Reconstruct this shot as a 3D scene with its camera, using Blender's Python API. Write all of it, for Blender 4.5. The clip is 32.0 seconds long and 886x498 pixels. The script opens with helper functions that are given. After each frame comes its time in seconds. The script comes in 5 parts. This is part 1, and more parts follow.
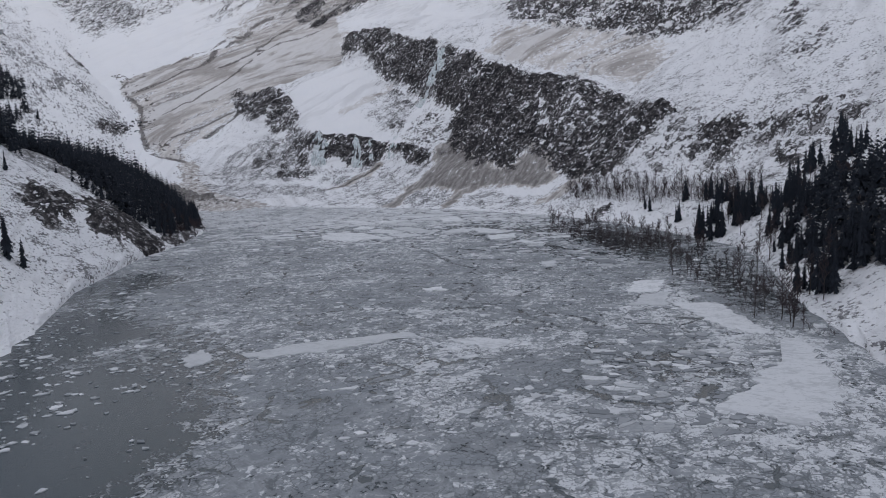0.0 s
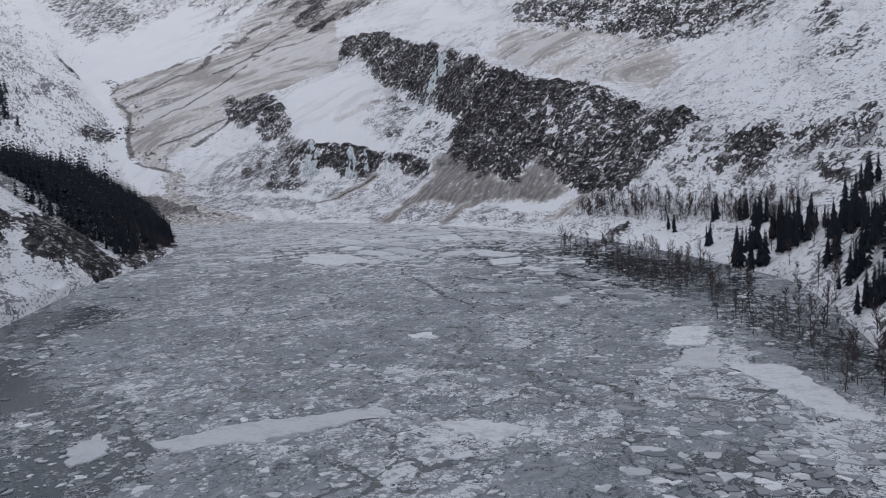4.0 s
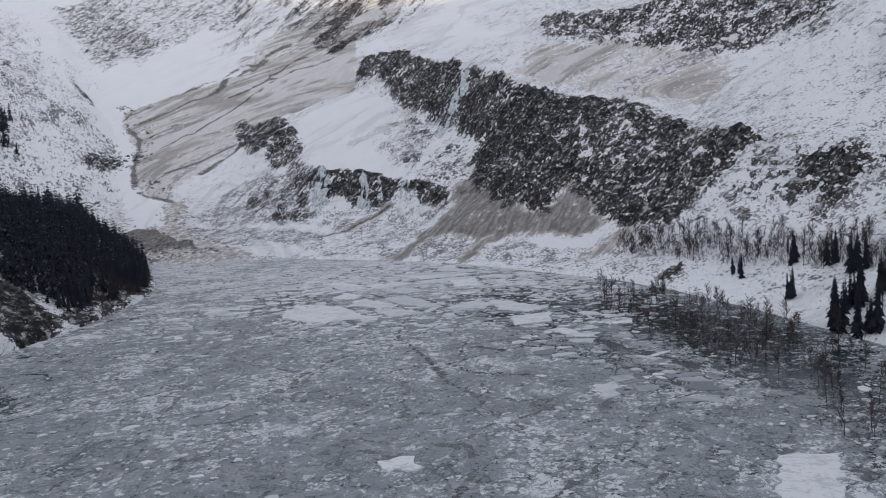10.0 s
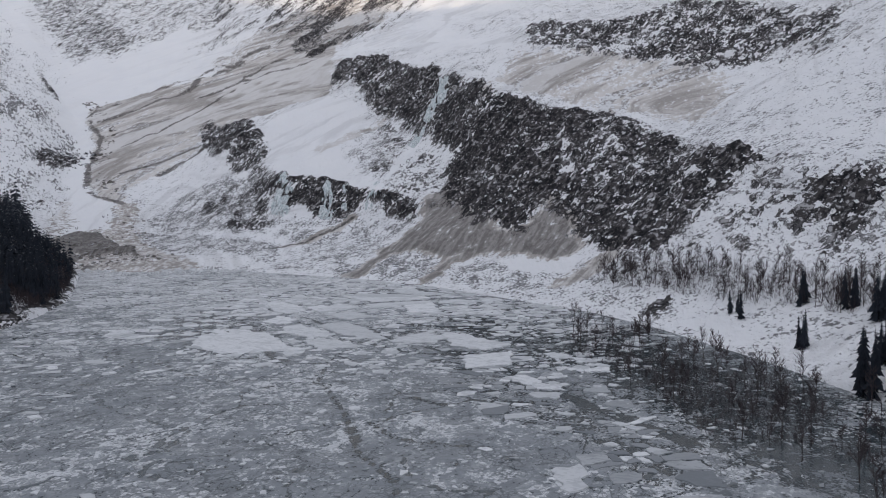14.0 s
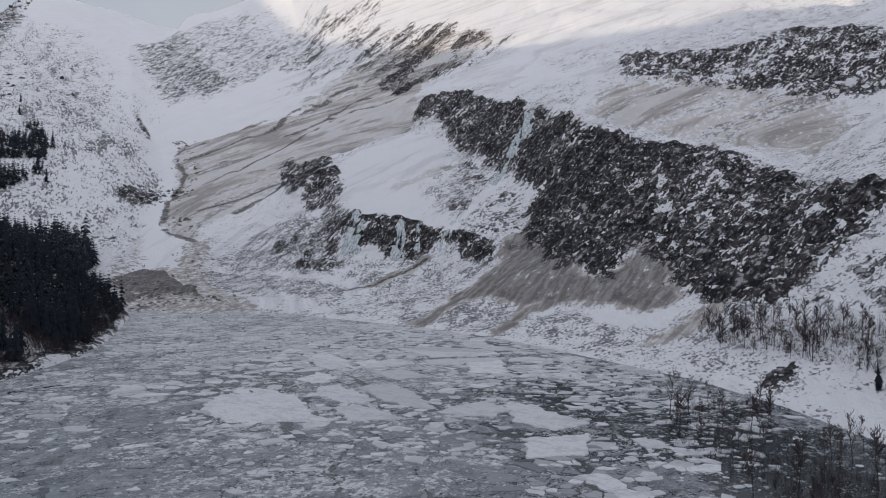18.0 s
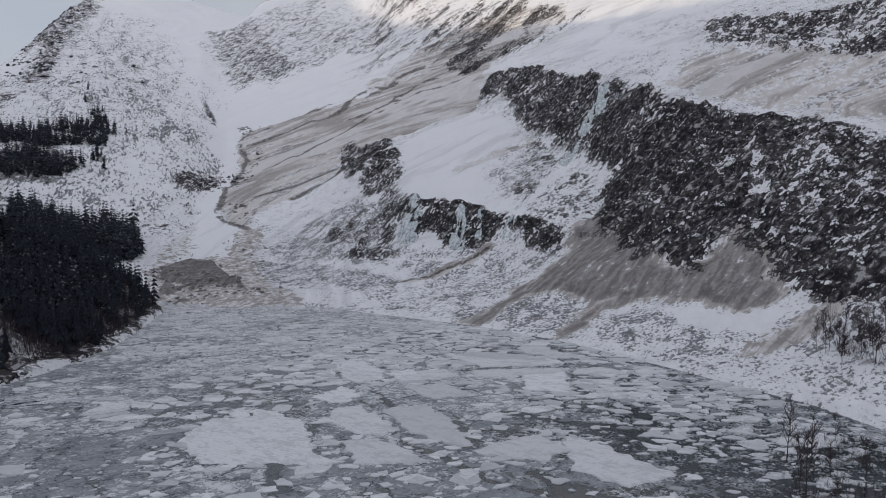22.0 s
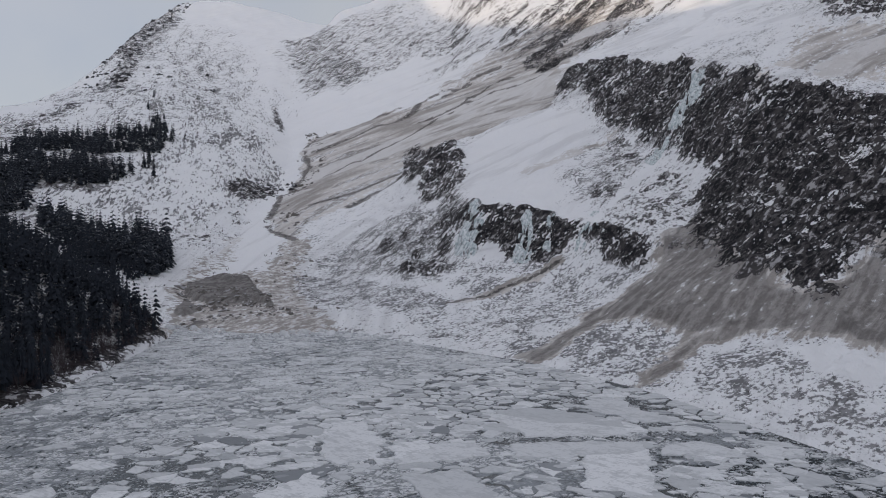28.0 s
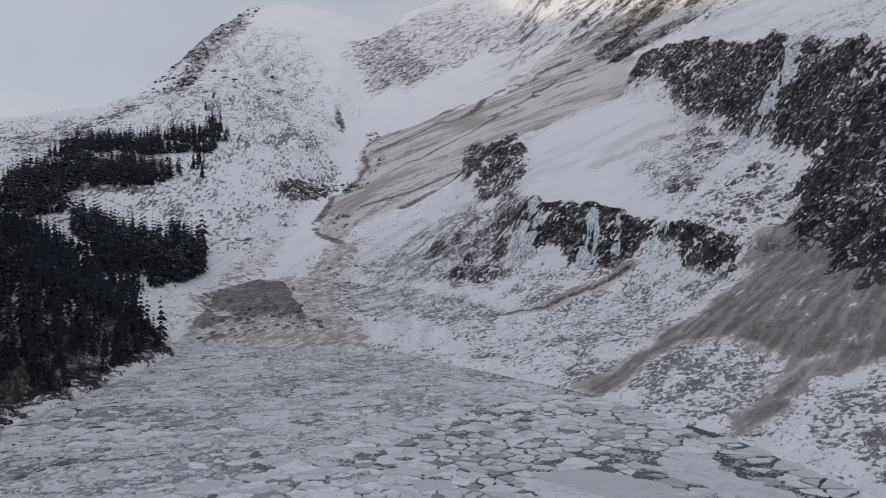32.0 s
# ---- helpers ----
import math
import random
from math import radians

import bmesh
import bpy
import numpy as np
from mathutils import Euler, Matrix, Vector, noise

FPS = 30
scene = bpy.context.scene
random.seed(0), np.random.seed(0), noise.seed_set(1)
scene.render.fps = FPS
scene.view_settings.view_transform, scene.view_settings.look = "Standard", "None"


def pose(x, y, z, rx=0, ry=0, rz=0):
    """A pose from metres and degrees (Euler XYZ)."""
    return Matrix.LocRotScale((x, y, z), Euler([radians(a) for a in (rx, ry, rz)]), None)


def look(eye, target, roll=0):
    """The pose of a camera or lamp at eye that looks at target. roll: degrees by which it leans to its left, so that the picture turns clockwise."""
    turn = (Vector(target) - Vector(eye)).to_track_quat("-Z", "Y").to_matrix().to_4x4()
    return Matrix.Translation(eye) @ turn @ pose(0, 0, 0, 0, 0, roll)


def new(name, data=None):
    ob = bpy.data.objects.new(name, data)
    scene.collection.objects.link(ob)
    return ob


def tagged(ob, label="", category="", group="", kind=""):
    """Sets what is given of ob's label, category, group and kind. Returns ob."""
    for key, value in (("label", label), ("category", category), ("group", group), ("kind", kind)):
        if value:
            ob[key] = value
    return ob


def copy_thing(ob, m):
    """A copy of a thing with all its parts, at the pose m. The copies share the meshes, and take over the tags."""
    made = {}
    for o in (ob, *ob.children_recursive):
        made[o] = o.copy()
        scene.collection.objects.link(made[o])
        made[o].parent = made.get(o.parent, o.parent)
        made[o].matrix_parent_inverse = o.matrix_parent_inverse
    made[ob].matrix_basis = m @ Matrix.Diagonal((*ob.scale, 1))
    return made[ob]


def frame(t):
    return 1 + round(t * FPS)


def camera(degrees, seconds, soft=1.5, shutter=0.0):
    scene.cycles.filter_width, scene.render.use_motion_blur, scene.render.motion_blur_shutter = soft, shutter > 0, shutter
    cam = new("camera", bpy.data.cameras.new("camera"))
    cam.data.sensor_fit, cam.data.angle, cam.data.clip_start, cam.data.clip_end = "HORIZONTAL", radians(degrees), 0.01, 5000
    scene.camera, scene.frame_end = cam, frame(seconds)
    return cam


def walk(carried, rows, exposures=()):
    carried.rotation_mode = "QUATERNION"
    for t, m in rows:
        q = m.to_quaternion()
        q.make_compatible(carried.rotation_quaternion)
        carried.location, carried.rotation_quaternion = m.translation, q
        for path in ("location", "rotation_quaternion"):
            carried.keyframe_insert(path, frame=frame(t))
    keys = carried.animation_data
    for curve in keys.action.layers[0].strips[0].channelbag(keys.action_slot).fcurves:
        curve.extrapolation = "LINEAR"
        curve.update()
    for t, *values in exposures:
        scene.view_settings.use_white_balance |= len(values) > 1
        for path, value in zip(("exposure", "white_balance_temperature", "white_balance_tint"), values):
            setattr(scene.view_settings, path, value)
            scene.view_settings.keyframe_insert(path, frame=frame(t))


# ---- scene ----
cam = camera(56.31, 32.0, soft=1.0)
PATH = [
    (0.0, 0.00, 0.00, 75.00, 82.689, 2.694, -0.346),
    (0.5, 1.19, 9.09, 74.50, 82.859, 2.362, -0.459),
    (1.0, 1.59, 18.90, 74.91, 83.073, 2.064, -0.425),
    (1.5, 2.05, 28.70, 75.00, 83.217, 1.864, -0.451),
    (2.0, 2.59, 38.81, 75.31, 83.276, 1.861, -0.430),
    (2.5, 3.39, 49.50, 75.74, 83.283, 1.920, -0.375),
    (4.5, 6.99, 95.36, 75.53, 83.376, 2.600, 0.101),
    (5.0, 7.84, 106.03, 76.11, 83.414, 2.684, 0.343),
    (5.5, 8.56, 116.03, 76.54, 83.515, 2.706, 0.607),
    (6.0, 9.03, 126.34, 76.96, 83.755, 2.744, 0.921),
    (6.5, 9.99, 136.79, 76.99, 84.162, 2.830, 1.263),
    (7.0, 11.05, 146.41, 77.15, 84.429, 2.944, 1.462),
    (7.5, 12.26, 155.29, 77.51, 84.569, 2.986, 1.631),
    (8.0, 13.25, 163.67, 78.28, 84.671, 3.028, 1.778),
    (8.5, 14.22, 172.07, 78.70, 84.766, 3.011, 1.911),
    (9.0, 15.99, 180.86, 78.82, 84.862, 3.042, 2.060),
    (9.5, 17.85, 189.94, 78.95, 84.943, 3.031, 2.156),
    (10.0, 19.38, 198.79, 78.94, 85.045, 2.946, 2.163),
    (10.5, 20.95, 207.78, 79.04, 85.122, 2.730, 2.120),
    (11.0, 22.42, 216.76, 78.21, 85.258, 2.391, 2.027),
    (11.5, 24.56, 225.85, 77.68, 85.396, 2.089, 1.916),
    (12.0, 26.86, 235.05, 77.36, 85.525, 1.687, 1.793),
    (12.5, 29.27, 244.63, 76.58, 85.631, 1.219, 1.579),
    (13.0, 31.15, 256.22, 76.40, 85.699, 0.834, 1.395),
    (13.5, 33.34, 267.96, 75.92, 85.821, 0.518, 1.148),
    (15.5, 37.87, 312.67, 72.93, 87.288, 0.455, 2.520),
    (16.0, 39.02, 323.64, 72.61, 87.859, 0.021, 3.605),
    (16.5, 40.01, 334.34, 72.66, 88.377, -0.262, 4.651),
    (17.0, 41.28, 344.04, 72.90, 88.711, -0.387, 5.669),
    (17.5, 43.18, 352.14, 72.68, 88.924, -0.341, 6.658),
    (18.0, 44.98, 359.12, 72.57, 89.025, -0.148, 7.590),
    (18.5, 46.52, 366.79, 72.57, 89.041, 0.140, 8.518),
    (19.0, 46.89, 376.45, 72.78, 89.108, 0.358, 9.377),
    (19.5, 46.95, 386.82, 72.64, 89.070, 0.480, 10.068),
    (20.0, 46.93, 397.35, 72.50, 88.943, 0.571, 10.692),
    (20.5, 46.71, 407.76, 72.40, 88.722, 0.544, 11.255),
    (21.0, 46.69, 417.97, 72.68, 88.482, 0.429, 11.779),
    (21.5, 46.60, 428.46, 72.81, 88.272, 0.253, 12.299),
    (22.0, 46.44, 439.20, 72.69, 88.059, 0.123, 12.841),
    (22.5, 46.35, 448.98, 72.59, 87.844, -0.015, 13.382),
    (23.0, 46.18, 458.27, 72.50, 87.621, 0.017, 13.968),
    (23.5, 46.07, 466.98, 72.19, 87.622, 0.232, 14.573),
    (24.0, 46.03, 475.65, 72.15, 87.844, 0.463, 15.214),
    (24.5, 46.05, 484.89, 71.89, 88.139, 0.739, 15.902),
    (25.0, 45.09, 495.25, 71.76, 88.469, 0.915, 16.516),
    (25.5, 44.05, 506.38, 71.51, 88.754, 0.919, 16.933),
    (27.5, 39.69, 552.68, 71.40, 88.801, 0.461, 18.277),
    (28.0, 38.84, 563.49, 71.20, 88.809, 0.327, 18.797),
    (28.5, 38.01, 573.76, 71.17, 88.818, 0.204, 19.415),
    (29.0, 36.97, 583.59, 71.20, 88.818, 0.119, 20.032),
    (29.5, 35.96, 593.31, 71.09, 88.824, 0.093, 20.679),
    (30.0, 34.81, 602.91, 70.69, 88.858, 0.136, 21.324),
    (30.5, 33.64, 613.21, 70.07, 88.888, 0.291, 22.004),
    (31.0, 31.16, 625.19, 70.14, 88.948, 0.420, 22.741),
    (31.5, 28.74, 637.37, 70.00, 88.969, 0.528, 23.350),
    (32.0, 26.63, 649.33, 69.62, 89.078, 0.579, 23.926),
]
EXPOSURES = [(0, 0.58, 6400, 10.5), (5, 0.64, 6400, 10.5), (14, 0.60, 6480, 10), (17, 0.42, 6400, 10.5), (22, 0.41, 6460, 10.5), (28, 0.40, 6520, 10.5),
             (32, 0.41, 6580, 11)]
walk(cam, [(t, pose(*p)) for t, *p in PATH], EXPOSURES)

# ---- light -------------------------------------------------------------
SUN_UP, SUN_TURN = 7.0, 180.0            # degrees; the sun stands low behind an unseen ridge added to shade the valley
world = bpy.data.worlds.new("winter_sky")
scene.world = world
world.use_nodes = True
wn = world.node_tree.nodes
sky = wn.new("ShaderNodeTexSky")
sky.sky_type, sky.sun_disc = "NISHITA", False
sky.sun_elevation, sky.sun_rotation = radians(SUN_UP), radians(SUN_TURN)
sky.air_density, sky.dust_density, sky.ozone_density = 1.0, 2.0, 1.5
haze = wn.new("ShaderNodeMix")
haze.data_type = "RGBA"
haze.inputs[0].default_value = 0.75
cloud = wn.new("ShaderNodeTexNoise")
cloud.inputs["Scale"].default_value, cloud.inputs["Detail"].default_value = 2.2, 6.0
cramp = wn.new("ShaderNodeValToRGB")
cramp.color_ramp.elements[0].position, cramp.color_ramp.elements[0].color = 0.35, (3.42, 3.64, 4.4, 1)
cramp.color_ramp.elements[1].position, cramp.color_ramp.elements[1].color = 0.70, (4.6, 4.5, 4.55, 1)
world.node_tree.links.new(cloud.outputs[0], cramp.inputs[0])
world.node_tree.links.new(sky.outputs[0], haze.inputs[6])
world.node_tree.links.new(cramp.outputs[0], haze.inputs[7])
side = wn.new("ShaderNodeSeparateXYZ")
tilt = wn.new("ShaderNodeMapRange")
tilt.inputs[1].default_value, tilt.inputs[2].default_value, tilt.inputs[3].default_value, tilt.inputs[4].default_value = -0.6, 0.9, 1.12, 0.64
shade = wn.new("ShaderNodeVectorMath")
shade.operation = "SCALE"
world.node_tree.links.new(wn.new("ShaderNodeTexCoord").outputs["Generated"], side.inputs[0])
world.node_tree.links.new(side.outputs[1], tilt.inputs[0])
world.node_tree.links.new(haze.outputs[2], shade.inputs[0])
world.node_tree.links.new(tilt.outputs[0], shade.inputs["Scale"])
world.node_tree.links.new(shade.outputs[0], wn["Background"].inputs[0])
wn["Background"].inputs[1].default_value = 0.15

sun = new("sun", bpy.data.lights.new("sun", "SUN"))
sun.data.energy, sun.data.angle, sun.data.color = 1.3, radians(0.6), (1.0, 0.80, 0.58)
sun.matrix_world = look((0, -3000 * math.cos(radians(SUN_UP)), 3000 * math.sin(radians(SUN_UP))), (0, 0, 0))


# ---- materials ---------------------------------------------------------
class Mat:
    """A node material with short helpers."""

    def __init__(self, name, rough=0.9, spec=0.3):
        self.m = bpy.data.materials.new(name)
        self.m.use_nodes = True
        self.t = self.m.node_tree
        self.b = self.t.nodes["Principled BSDF"]
        self.b.inputs["Roughness"].default_value = rough
        self.b.inputs["Specular IOR Level"].default_value = spec

    def n(self, kind, **props):
        node = self.t.nodes.new(kind)
        for k, v in props.items():
            setattr(node, k, v)
        return node

    def link(self, a, b):
        self.t.links.new(a, b)

    def put(self, sock, v):
        if isinstance(v, (int, float)):
            sock.default_value = v
        elif isinstance(v, tuple):
            sock.default_value = v if len(v) == len(sock.default_value) else (*v, 1)
        else:
            self.link(v, sock)

    def coords(self, scale=(1, 1, 1), turn=0.0):
        tc = self.n("ShaderNodeTexCoord")
        mp = self.n("ShaderNodeMapping")
        # turn first, then stretch
        r = self.n("ShaderNodeVectorRotate", rotation_type="Z_AXIS")
        self.link(tc.outputs["Object"], r.inputs["Vector"])
        r.inputs["Angle"].default_value = radians(turn)
        self.link(r.outputs[0], mp.inputs[0])
        mp.inputs["Scale"].default_value = scale
        return mp.outputs[0]

    def slope(self, across, depth, rise, lean=0.0):
        """Coordinates for steep ground: across the valley, into it, and up, leaning with the fall of the beds."""
        tc, s, c = self.n("ShaderNodeTexCoord"), self.n("ShaderNodeSeparateXYZ"), self.n("ShaderNodeCombineXYZ")
        self.link(tc.outputs["Object"], s.inputs[0])
        leant = self.math("SUBTRACT", s.outputs[0], self.math("MULTIPLY", s.outputs[2], lean))
        for i, (v, k) in enumerate(((leant, across), (s.outputs[1], depth), (s.outputs[2], rise))):
            self.link(self.math("MULTIPLY", v, k), c.inputs[i])
        return c.outputs[0]

    def beds(self, along, across):
        """Coordinates along and across the streaks in which the slide came down."""
        tc, s, c = self.n("ShaderNodeTexCoord"), self.n("ShaderNodeSeparateXYZ"), self.n("ShaderNodeCombineXYZ")
        self.link(tc.outputs["Object"], s.inputs[0])
        run = self.math("ADD", self.math("MULTIPLY", s.outputs[0], 0.88), self.math("MULTIPLY", s.outputs[1], 0.47))
        width = self.math("SUBTRACT", s.outputs[2], self.math("MULTIPLY", self.math("ADD", s.outputs[0], s.outputs[1]), 0.3))
        self.link(self.math("MULTIPLY", run, along), c.inputs[0])
        self.link(self.math("MULTIPLY", width, across), c.inputs[1])
        return c.outputs[0]

    def noise(self, scale, detail=4.0, rough=0.55, vec=None, distort=0.0):
        x = self.n("ShaderNodeTexNoise")
        x.inputs["Scale"].default_value, x.inputs["Detail"].default_value = scale, detail
        x.inputs["Roughness"].default_value, x.inputs["Distortion"].default_value = rough, distort
        self.link(vec if vec is not None else self.coords(), x.inputs["Vector"])
        return x.outputs[0]

    def voronoi(self, scale, feature="F1", vec=None, out=0):
        x = self.n("ShaderNodeTexVoronoi", feature=feature)
        x.inputs["Scale"].default_value = scale
        self.link(vec if vec is not None else self.coords(), x.inputs["Vector"])
        return x.outputs[out]

    def math(self, op, a, b=0.0, c=0.0, clamp=False):
        x = self.n("ShaderNodeMath", operation=op, use_clamp=clamp)
        for i, v in enumerate((a, b, c)):
            self.put(x.inputs[i], v)
        return x.outputs[0]

    def step(self, v, lo, hi):
        x = self.n("ShaderNodeMapRange", interpolation_type="SMOOTHSTEP")
        self.put(x.inputs[0], v)
        x.inputs[1].default_value, x.inputs[2].default_value = lo, hi
        return x.outputs[0]

    def mix(self, f, a, b):
        x = self.n("ShaderNodeMix", data_type="RGBA")
        self.put(x.inputs[0], f)
        self.put(x.inputs[6], a)
        self.put(x.inputs[7], b)
        return x.outputs[2]

    def attr(self, name):
        x = self.n("ShaderNodeAttribute", attribute_name=name)
        return x.outputs["Fac"]

    def upness(self):
        g = self.n("ShaderNodeNewGeometry")
        s = self.n("ShaderNodeSeparateXYZ")
        self.link(g.outputs["Normal"], s.inputs[0])
        return s.outputs[2]

    def island(self):
        return self.n("ShaderNodeNewGeometry").outputs["Random Per Island"]

    def rand(self):
        return self.n("ShaderNodeObjectInfo").outputs["Random"]

    def bump(self, height, dist=1.0, strength=1.0):
        x = self.n("ShaderNodeBump")
        x.inputs["Strength"].default_value, x.inputs["Distance"].default_value = strength, dist
        self.link(height, x.inputs["Height"])
        self.link(x.outputs[0], self.b.inputs["Normal"])

    def colour(self, c):
        self.put(self.b.inputs["Base Color"], c)
        return self.m


def ground_material():
    m = Mat("snow_rock_debris", 0.85, 0.2)
    rock_a, dirt_a, brush_a, line_a = m.attr("rock"), m.attr("dirt"), m.attr("brush"), m.attr("line")
    beds, level, flank = m.slope(1.0, 0.5, 0.85, 0.45), m.slope(1.0, 0.6, 1.0, 0.3), m.coords((1.0, 0.20, 0.35), -30)

    def about(v, gain):
        """A noise round nought, widened."""
        return m.math("MULTIPLY", m.math("SUBTRACT", v, 0.5), gain)

    broad = m.noise(0.045, 5, 0.60, beds, 0.3)
    blocks = m.noise(0.135, 6, 0.66, beds, 0.5)
    chips = m.noise(0.30, 4, 0.62, beds, 0.3)
    ribs = m.noise(0.16, 5, 0.62, m.slope(1.0, 0.5, 0.22, 0.75), 0.4)
    fine = m.noise(0.75, 4, 0.7, beds)

    def by_side(east, west):
        """East of the channel one lie of the ground, on the western flank another."""
        x = m.n("ShaderNodeMix", data_type="FLOAT")
        for sock, v in ((0, m.attr("west")), (2, east), (3, west)):
            m.put(x.inputs[sock], v)
        return x.outputs[0]

    clumps = by_side(m.noise(0.075, 5, 0.66, level, 0.3), m.noise(0.030, 5, 0.62, flank, 0.4))
    dots = by_side(m.noise(0.48, 4, 0.68, level, 0.2), m.noise(0.24, 4, 0.66, flank, 0.2))
    big = m.noise(0.02, 4)
    streak = m.noise(1.0, 6, 0.60, m.beds(0.0022, 0.034), 0.05)
    thin = m.noise(1.0, 5, 0.62, m.beds(0.005, 0.10), 0.08)
    fall = m.noise(1.0, 5, 0.62, m.coords((0.030, 0.20, 0.05), -65), 0.15)
    far_ribs = m.noise(0.020, 6, 0.62, m.slope(1.0, 0.25, 0.35, 0.9), 0.5)
    # snow, lightly scored down the slope
    snow = m.mix(big, (0.80, 0.812, 0.84), (0.88, 0.885, 0.895))
    score = m.math("MULTIPLY", m.step(thin, 0.50, 0.62), m.math("SUBTRACT", 0.30, m.math("MULTIPLY", m.attr("west"), 0.25)))
    snow = m.mix(score, snow, (0.46, 0.46, 0.47))
    # rock in three tones: clefts with their shade put in as black, brown faces, faces dusted with snow
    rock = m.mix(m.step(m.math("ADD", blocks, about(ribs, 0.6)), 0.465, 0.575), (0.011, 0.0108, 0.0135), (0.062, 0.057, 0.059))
    rock = m.mix(m.math("MULTIPLY", m.step(chips, 0.52, 0.58), 0.6), rock, (0.127, 0.119, 0.120))
    rock = m.mix(m.math("MULTIPLY", m.step(m.math("ADD", m.math("MULTIPLY", blocks, 0.5), m.math("MULTIPLY", chips, 0.5)), 0.542, 0.580), 0.8), rock, (0.48, 0.475, 0.485))
    # deeper clefts between the ribs, again blackened by colour to look shaded
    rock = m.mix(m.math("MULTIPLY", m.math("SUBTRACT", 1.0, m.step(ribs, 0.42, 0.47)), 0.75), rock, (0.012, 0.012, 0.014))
    lie = m.math("MULTIPLY", m.math("SUBTRACT", m.upness(), 0.74), 0.6)
    bare = m.math("ADD", rock_a, m.math("ADD", about(broad, 1.6), m.math("ADD", about(blocks, 2.6), m.math("ADD", about(chips, 2.2), about(ribs, 1.6)))))
    bare = m.math("ADD", m.math("SUBTRACT", bare, lie), m.math("MULTIPLY", m.math("MULTIPLY", about(far_ribs, 3.4), m.attr("far")), m.math("SUBTRACT", 1.0, m.attr("west"))))
    rockf = m.math("MULTIPLY", m.step(bare, 0.44, 0.53), m.step(rock_a, 0.03, 0.12))
    # slide debris: snow and earth in long streaks down the slope, with dark flow lines
    grain = m.math("ADD", m.math("MULTIPLY", streak, 0.5), m.math("MULTIPLY", thin, 0.5))
    eastern = m.n("ShaderNodeSeparateXYZ")
    m.link(m.n("ShaderNodeTexCoord").outputs["Object"], eastern.inputs[0])
    runs = m.n("ShaderNodeMix", data_type="FLOAT")
    for sock, v in ((0, m.step(eastern.outputs[0], -180.0, -110.0)), (2, chips), (3, fall)):
        m.put(runs.inputs[sock], v)
    heap = m.math("ADD", m.math("MULTIPLY", runs.outputs[0], 0.5), m.math("MULTIPLY", blocks, 0.5))
    lump = m.n("ShaderNodeMix", data_type="FLOAT")
    for sock, v in ((0, m.attr("loose")), (2, grain), (3, heap)):
        m.put(lump.inputs[sock], v)
    grain = lump.outputs[0]
    firm = m.math("SUBTRACT", 1.0, m.attr("loose"))
    soil = m.mix(m.step(grain, 0.46, 0.53), (0.34, 0.313, 0.293), (0.66, 0.632, 0.608))
    soil = m.mix(m.math("MULTIPLY", m.step(chips, 0.53, 0.60), 0.28), soil, (0.24, 0.220, 0.205))
    soil = m.mix(m.math("MULTIPLY", m.step(thin, 0.545, 0.575), m.math("MULTIPLY", firm, 0.8)), soil, (0.17, 0.152, 0.143))
    soil = m.mix(m.math("MULTIPLY", m.math("SUBTRACT", 1.0, m.step(streak, 0.415, 0.465)), m.math("MULTIPLY", firm, 0.8)), soil, (0.76, 0.75, 0.745))
    soil = m.mix(m.math("MULTIPLY", m.step(broad, 0.50, 0.58), 0.30), soil, (0.48, 0.450, 0.422))
    dark = m.mix(m.step(m.math("ADD", m.math("MULTIPLY", blocks, 0.6), m.math("MULTIPLY", chips, 0.4)), 0.45, 0.55), (0.085, 0.079, 0.076), (0.26, 0.245, 0.235))
    soil = m.mix(m.step(dirt_a, 1.08, 1.30), soil, dark)
    soil = m.mix(m.math("MULTIPLY", m.step(dirt_a, 0.86, 1.0), 0.85), soil, m.mix(m.step(m.math("ADD", m.math("MULTIPLY", fall, 0.6), m.math("MULTIPLY", chips, 0.4)), 0.44, 0.57), (0.135, 0.124, 0.117), (0.27, 0.253, 0.241)))
    dirtf = m.math("SUBTRACT", dirt_a, m.math("ADD", about(grain, 2.8), m.math("ADD", about(blocks, 1.6), about(chips, 1.6))))
    dirtf = m.math("MULTIPLY", m.step(dirtf, 0.28, 0.60), m.step(dirt_a, 0.03, 0.15))
    linef = m.math("ADD", line_a, m.math("ADD", about(blocks, 3.0), about(chips, 2.5)))
    linef = m.math("MULTIPLY", m.step(linef, 0.46, 0.70), m.step(line_a, 0.08, 0.30))
    # low alder brush showing through the snow, and the woods' floor: litter, brush and tree shade as one dark colour
    few = m.math("MINIMUM", brush_a, 1.0)
    twig = m.math("ADD", m.math("MULTIPLY", few, 0.55), m.math("ADD", about(clumps, 2.6), about(dots, 3.8)))
    twigf = m.math("MULTIPLY", m.step(twig, 0.54, 0.66), m.step(few, 0.03, 0.2))
    haze_f = m.math("MULTIPLY", m.math("MULTIPLY", m.step(twig, 0.26, 0.56), m.step(few, 0.03, 0.3)), 0.26)
    c = m.mix(haze_f, snow, (0.38, 0.382, 0.40))
    c = m.mix(m.math("MULTIPLY", twigf, 0.78), c, m.mix(m.step(chips, 0.45, 0.57), (0.030, 0.029, 0.033), (0.17, 0.166, 0.175)))
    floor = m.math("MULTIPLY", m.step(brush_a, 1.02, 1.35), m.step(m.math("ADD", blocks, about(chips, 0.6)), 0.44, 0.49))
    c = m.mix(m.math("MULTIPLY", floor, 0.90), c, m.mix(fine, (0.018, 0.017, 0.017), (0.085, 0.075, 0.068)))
    c = m.mix(m.math("MULTIPLY", dirtf, 0.94), c, soil)
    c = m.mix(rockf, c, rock)
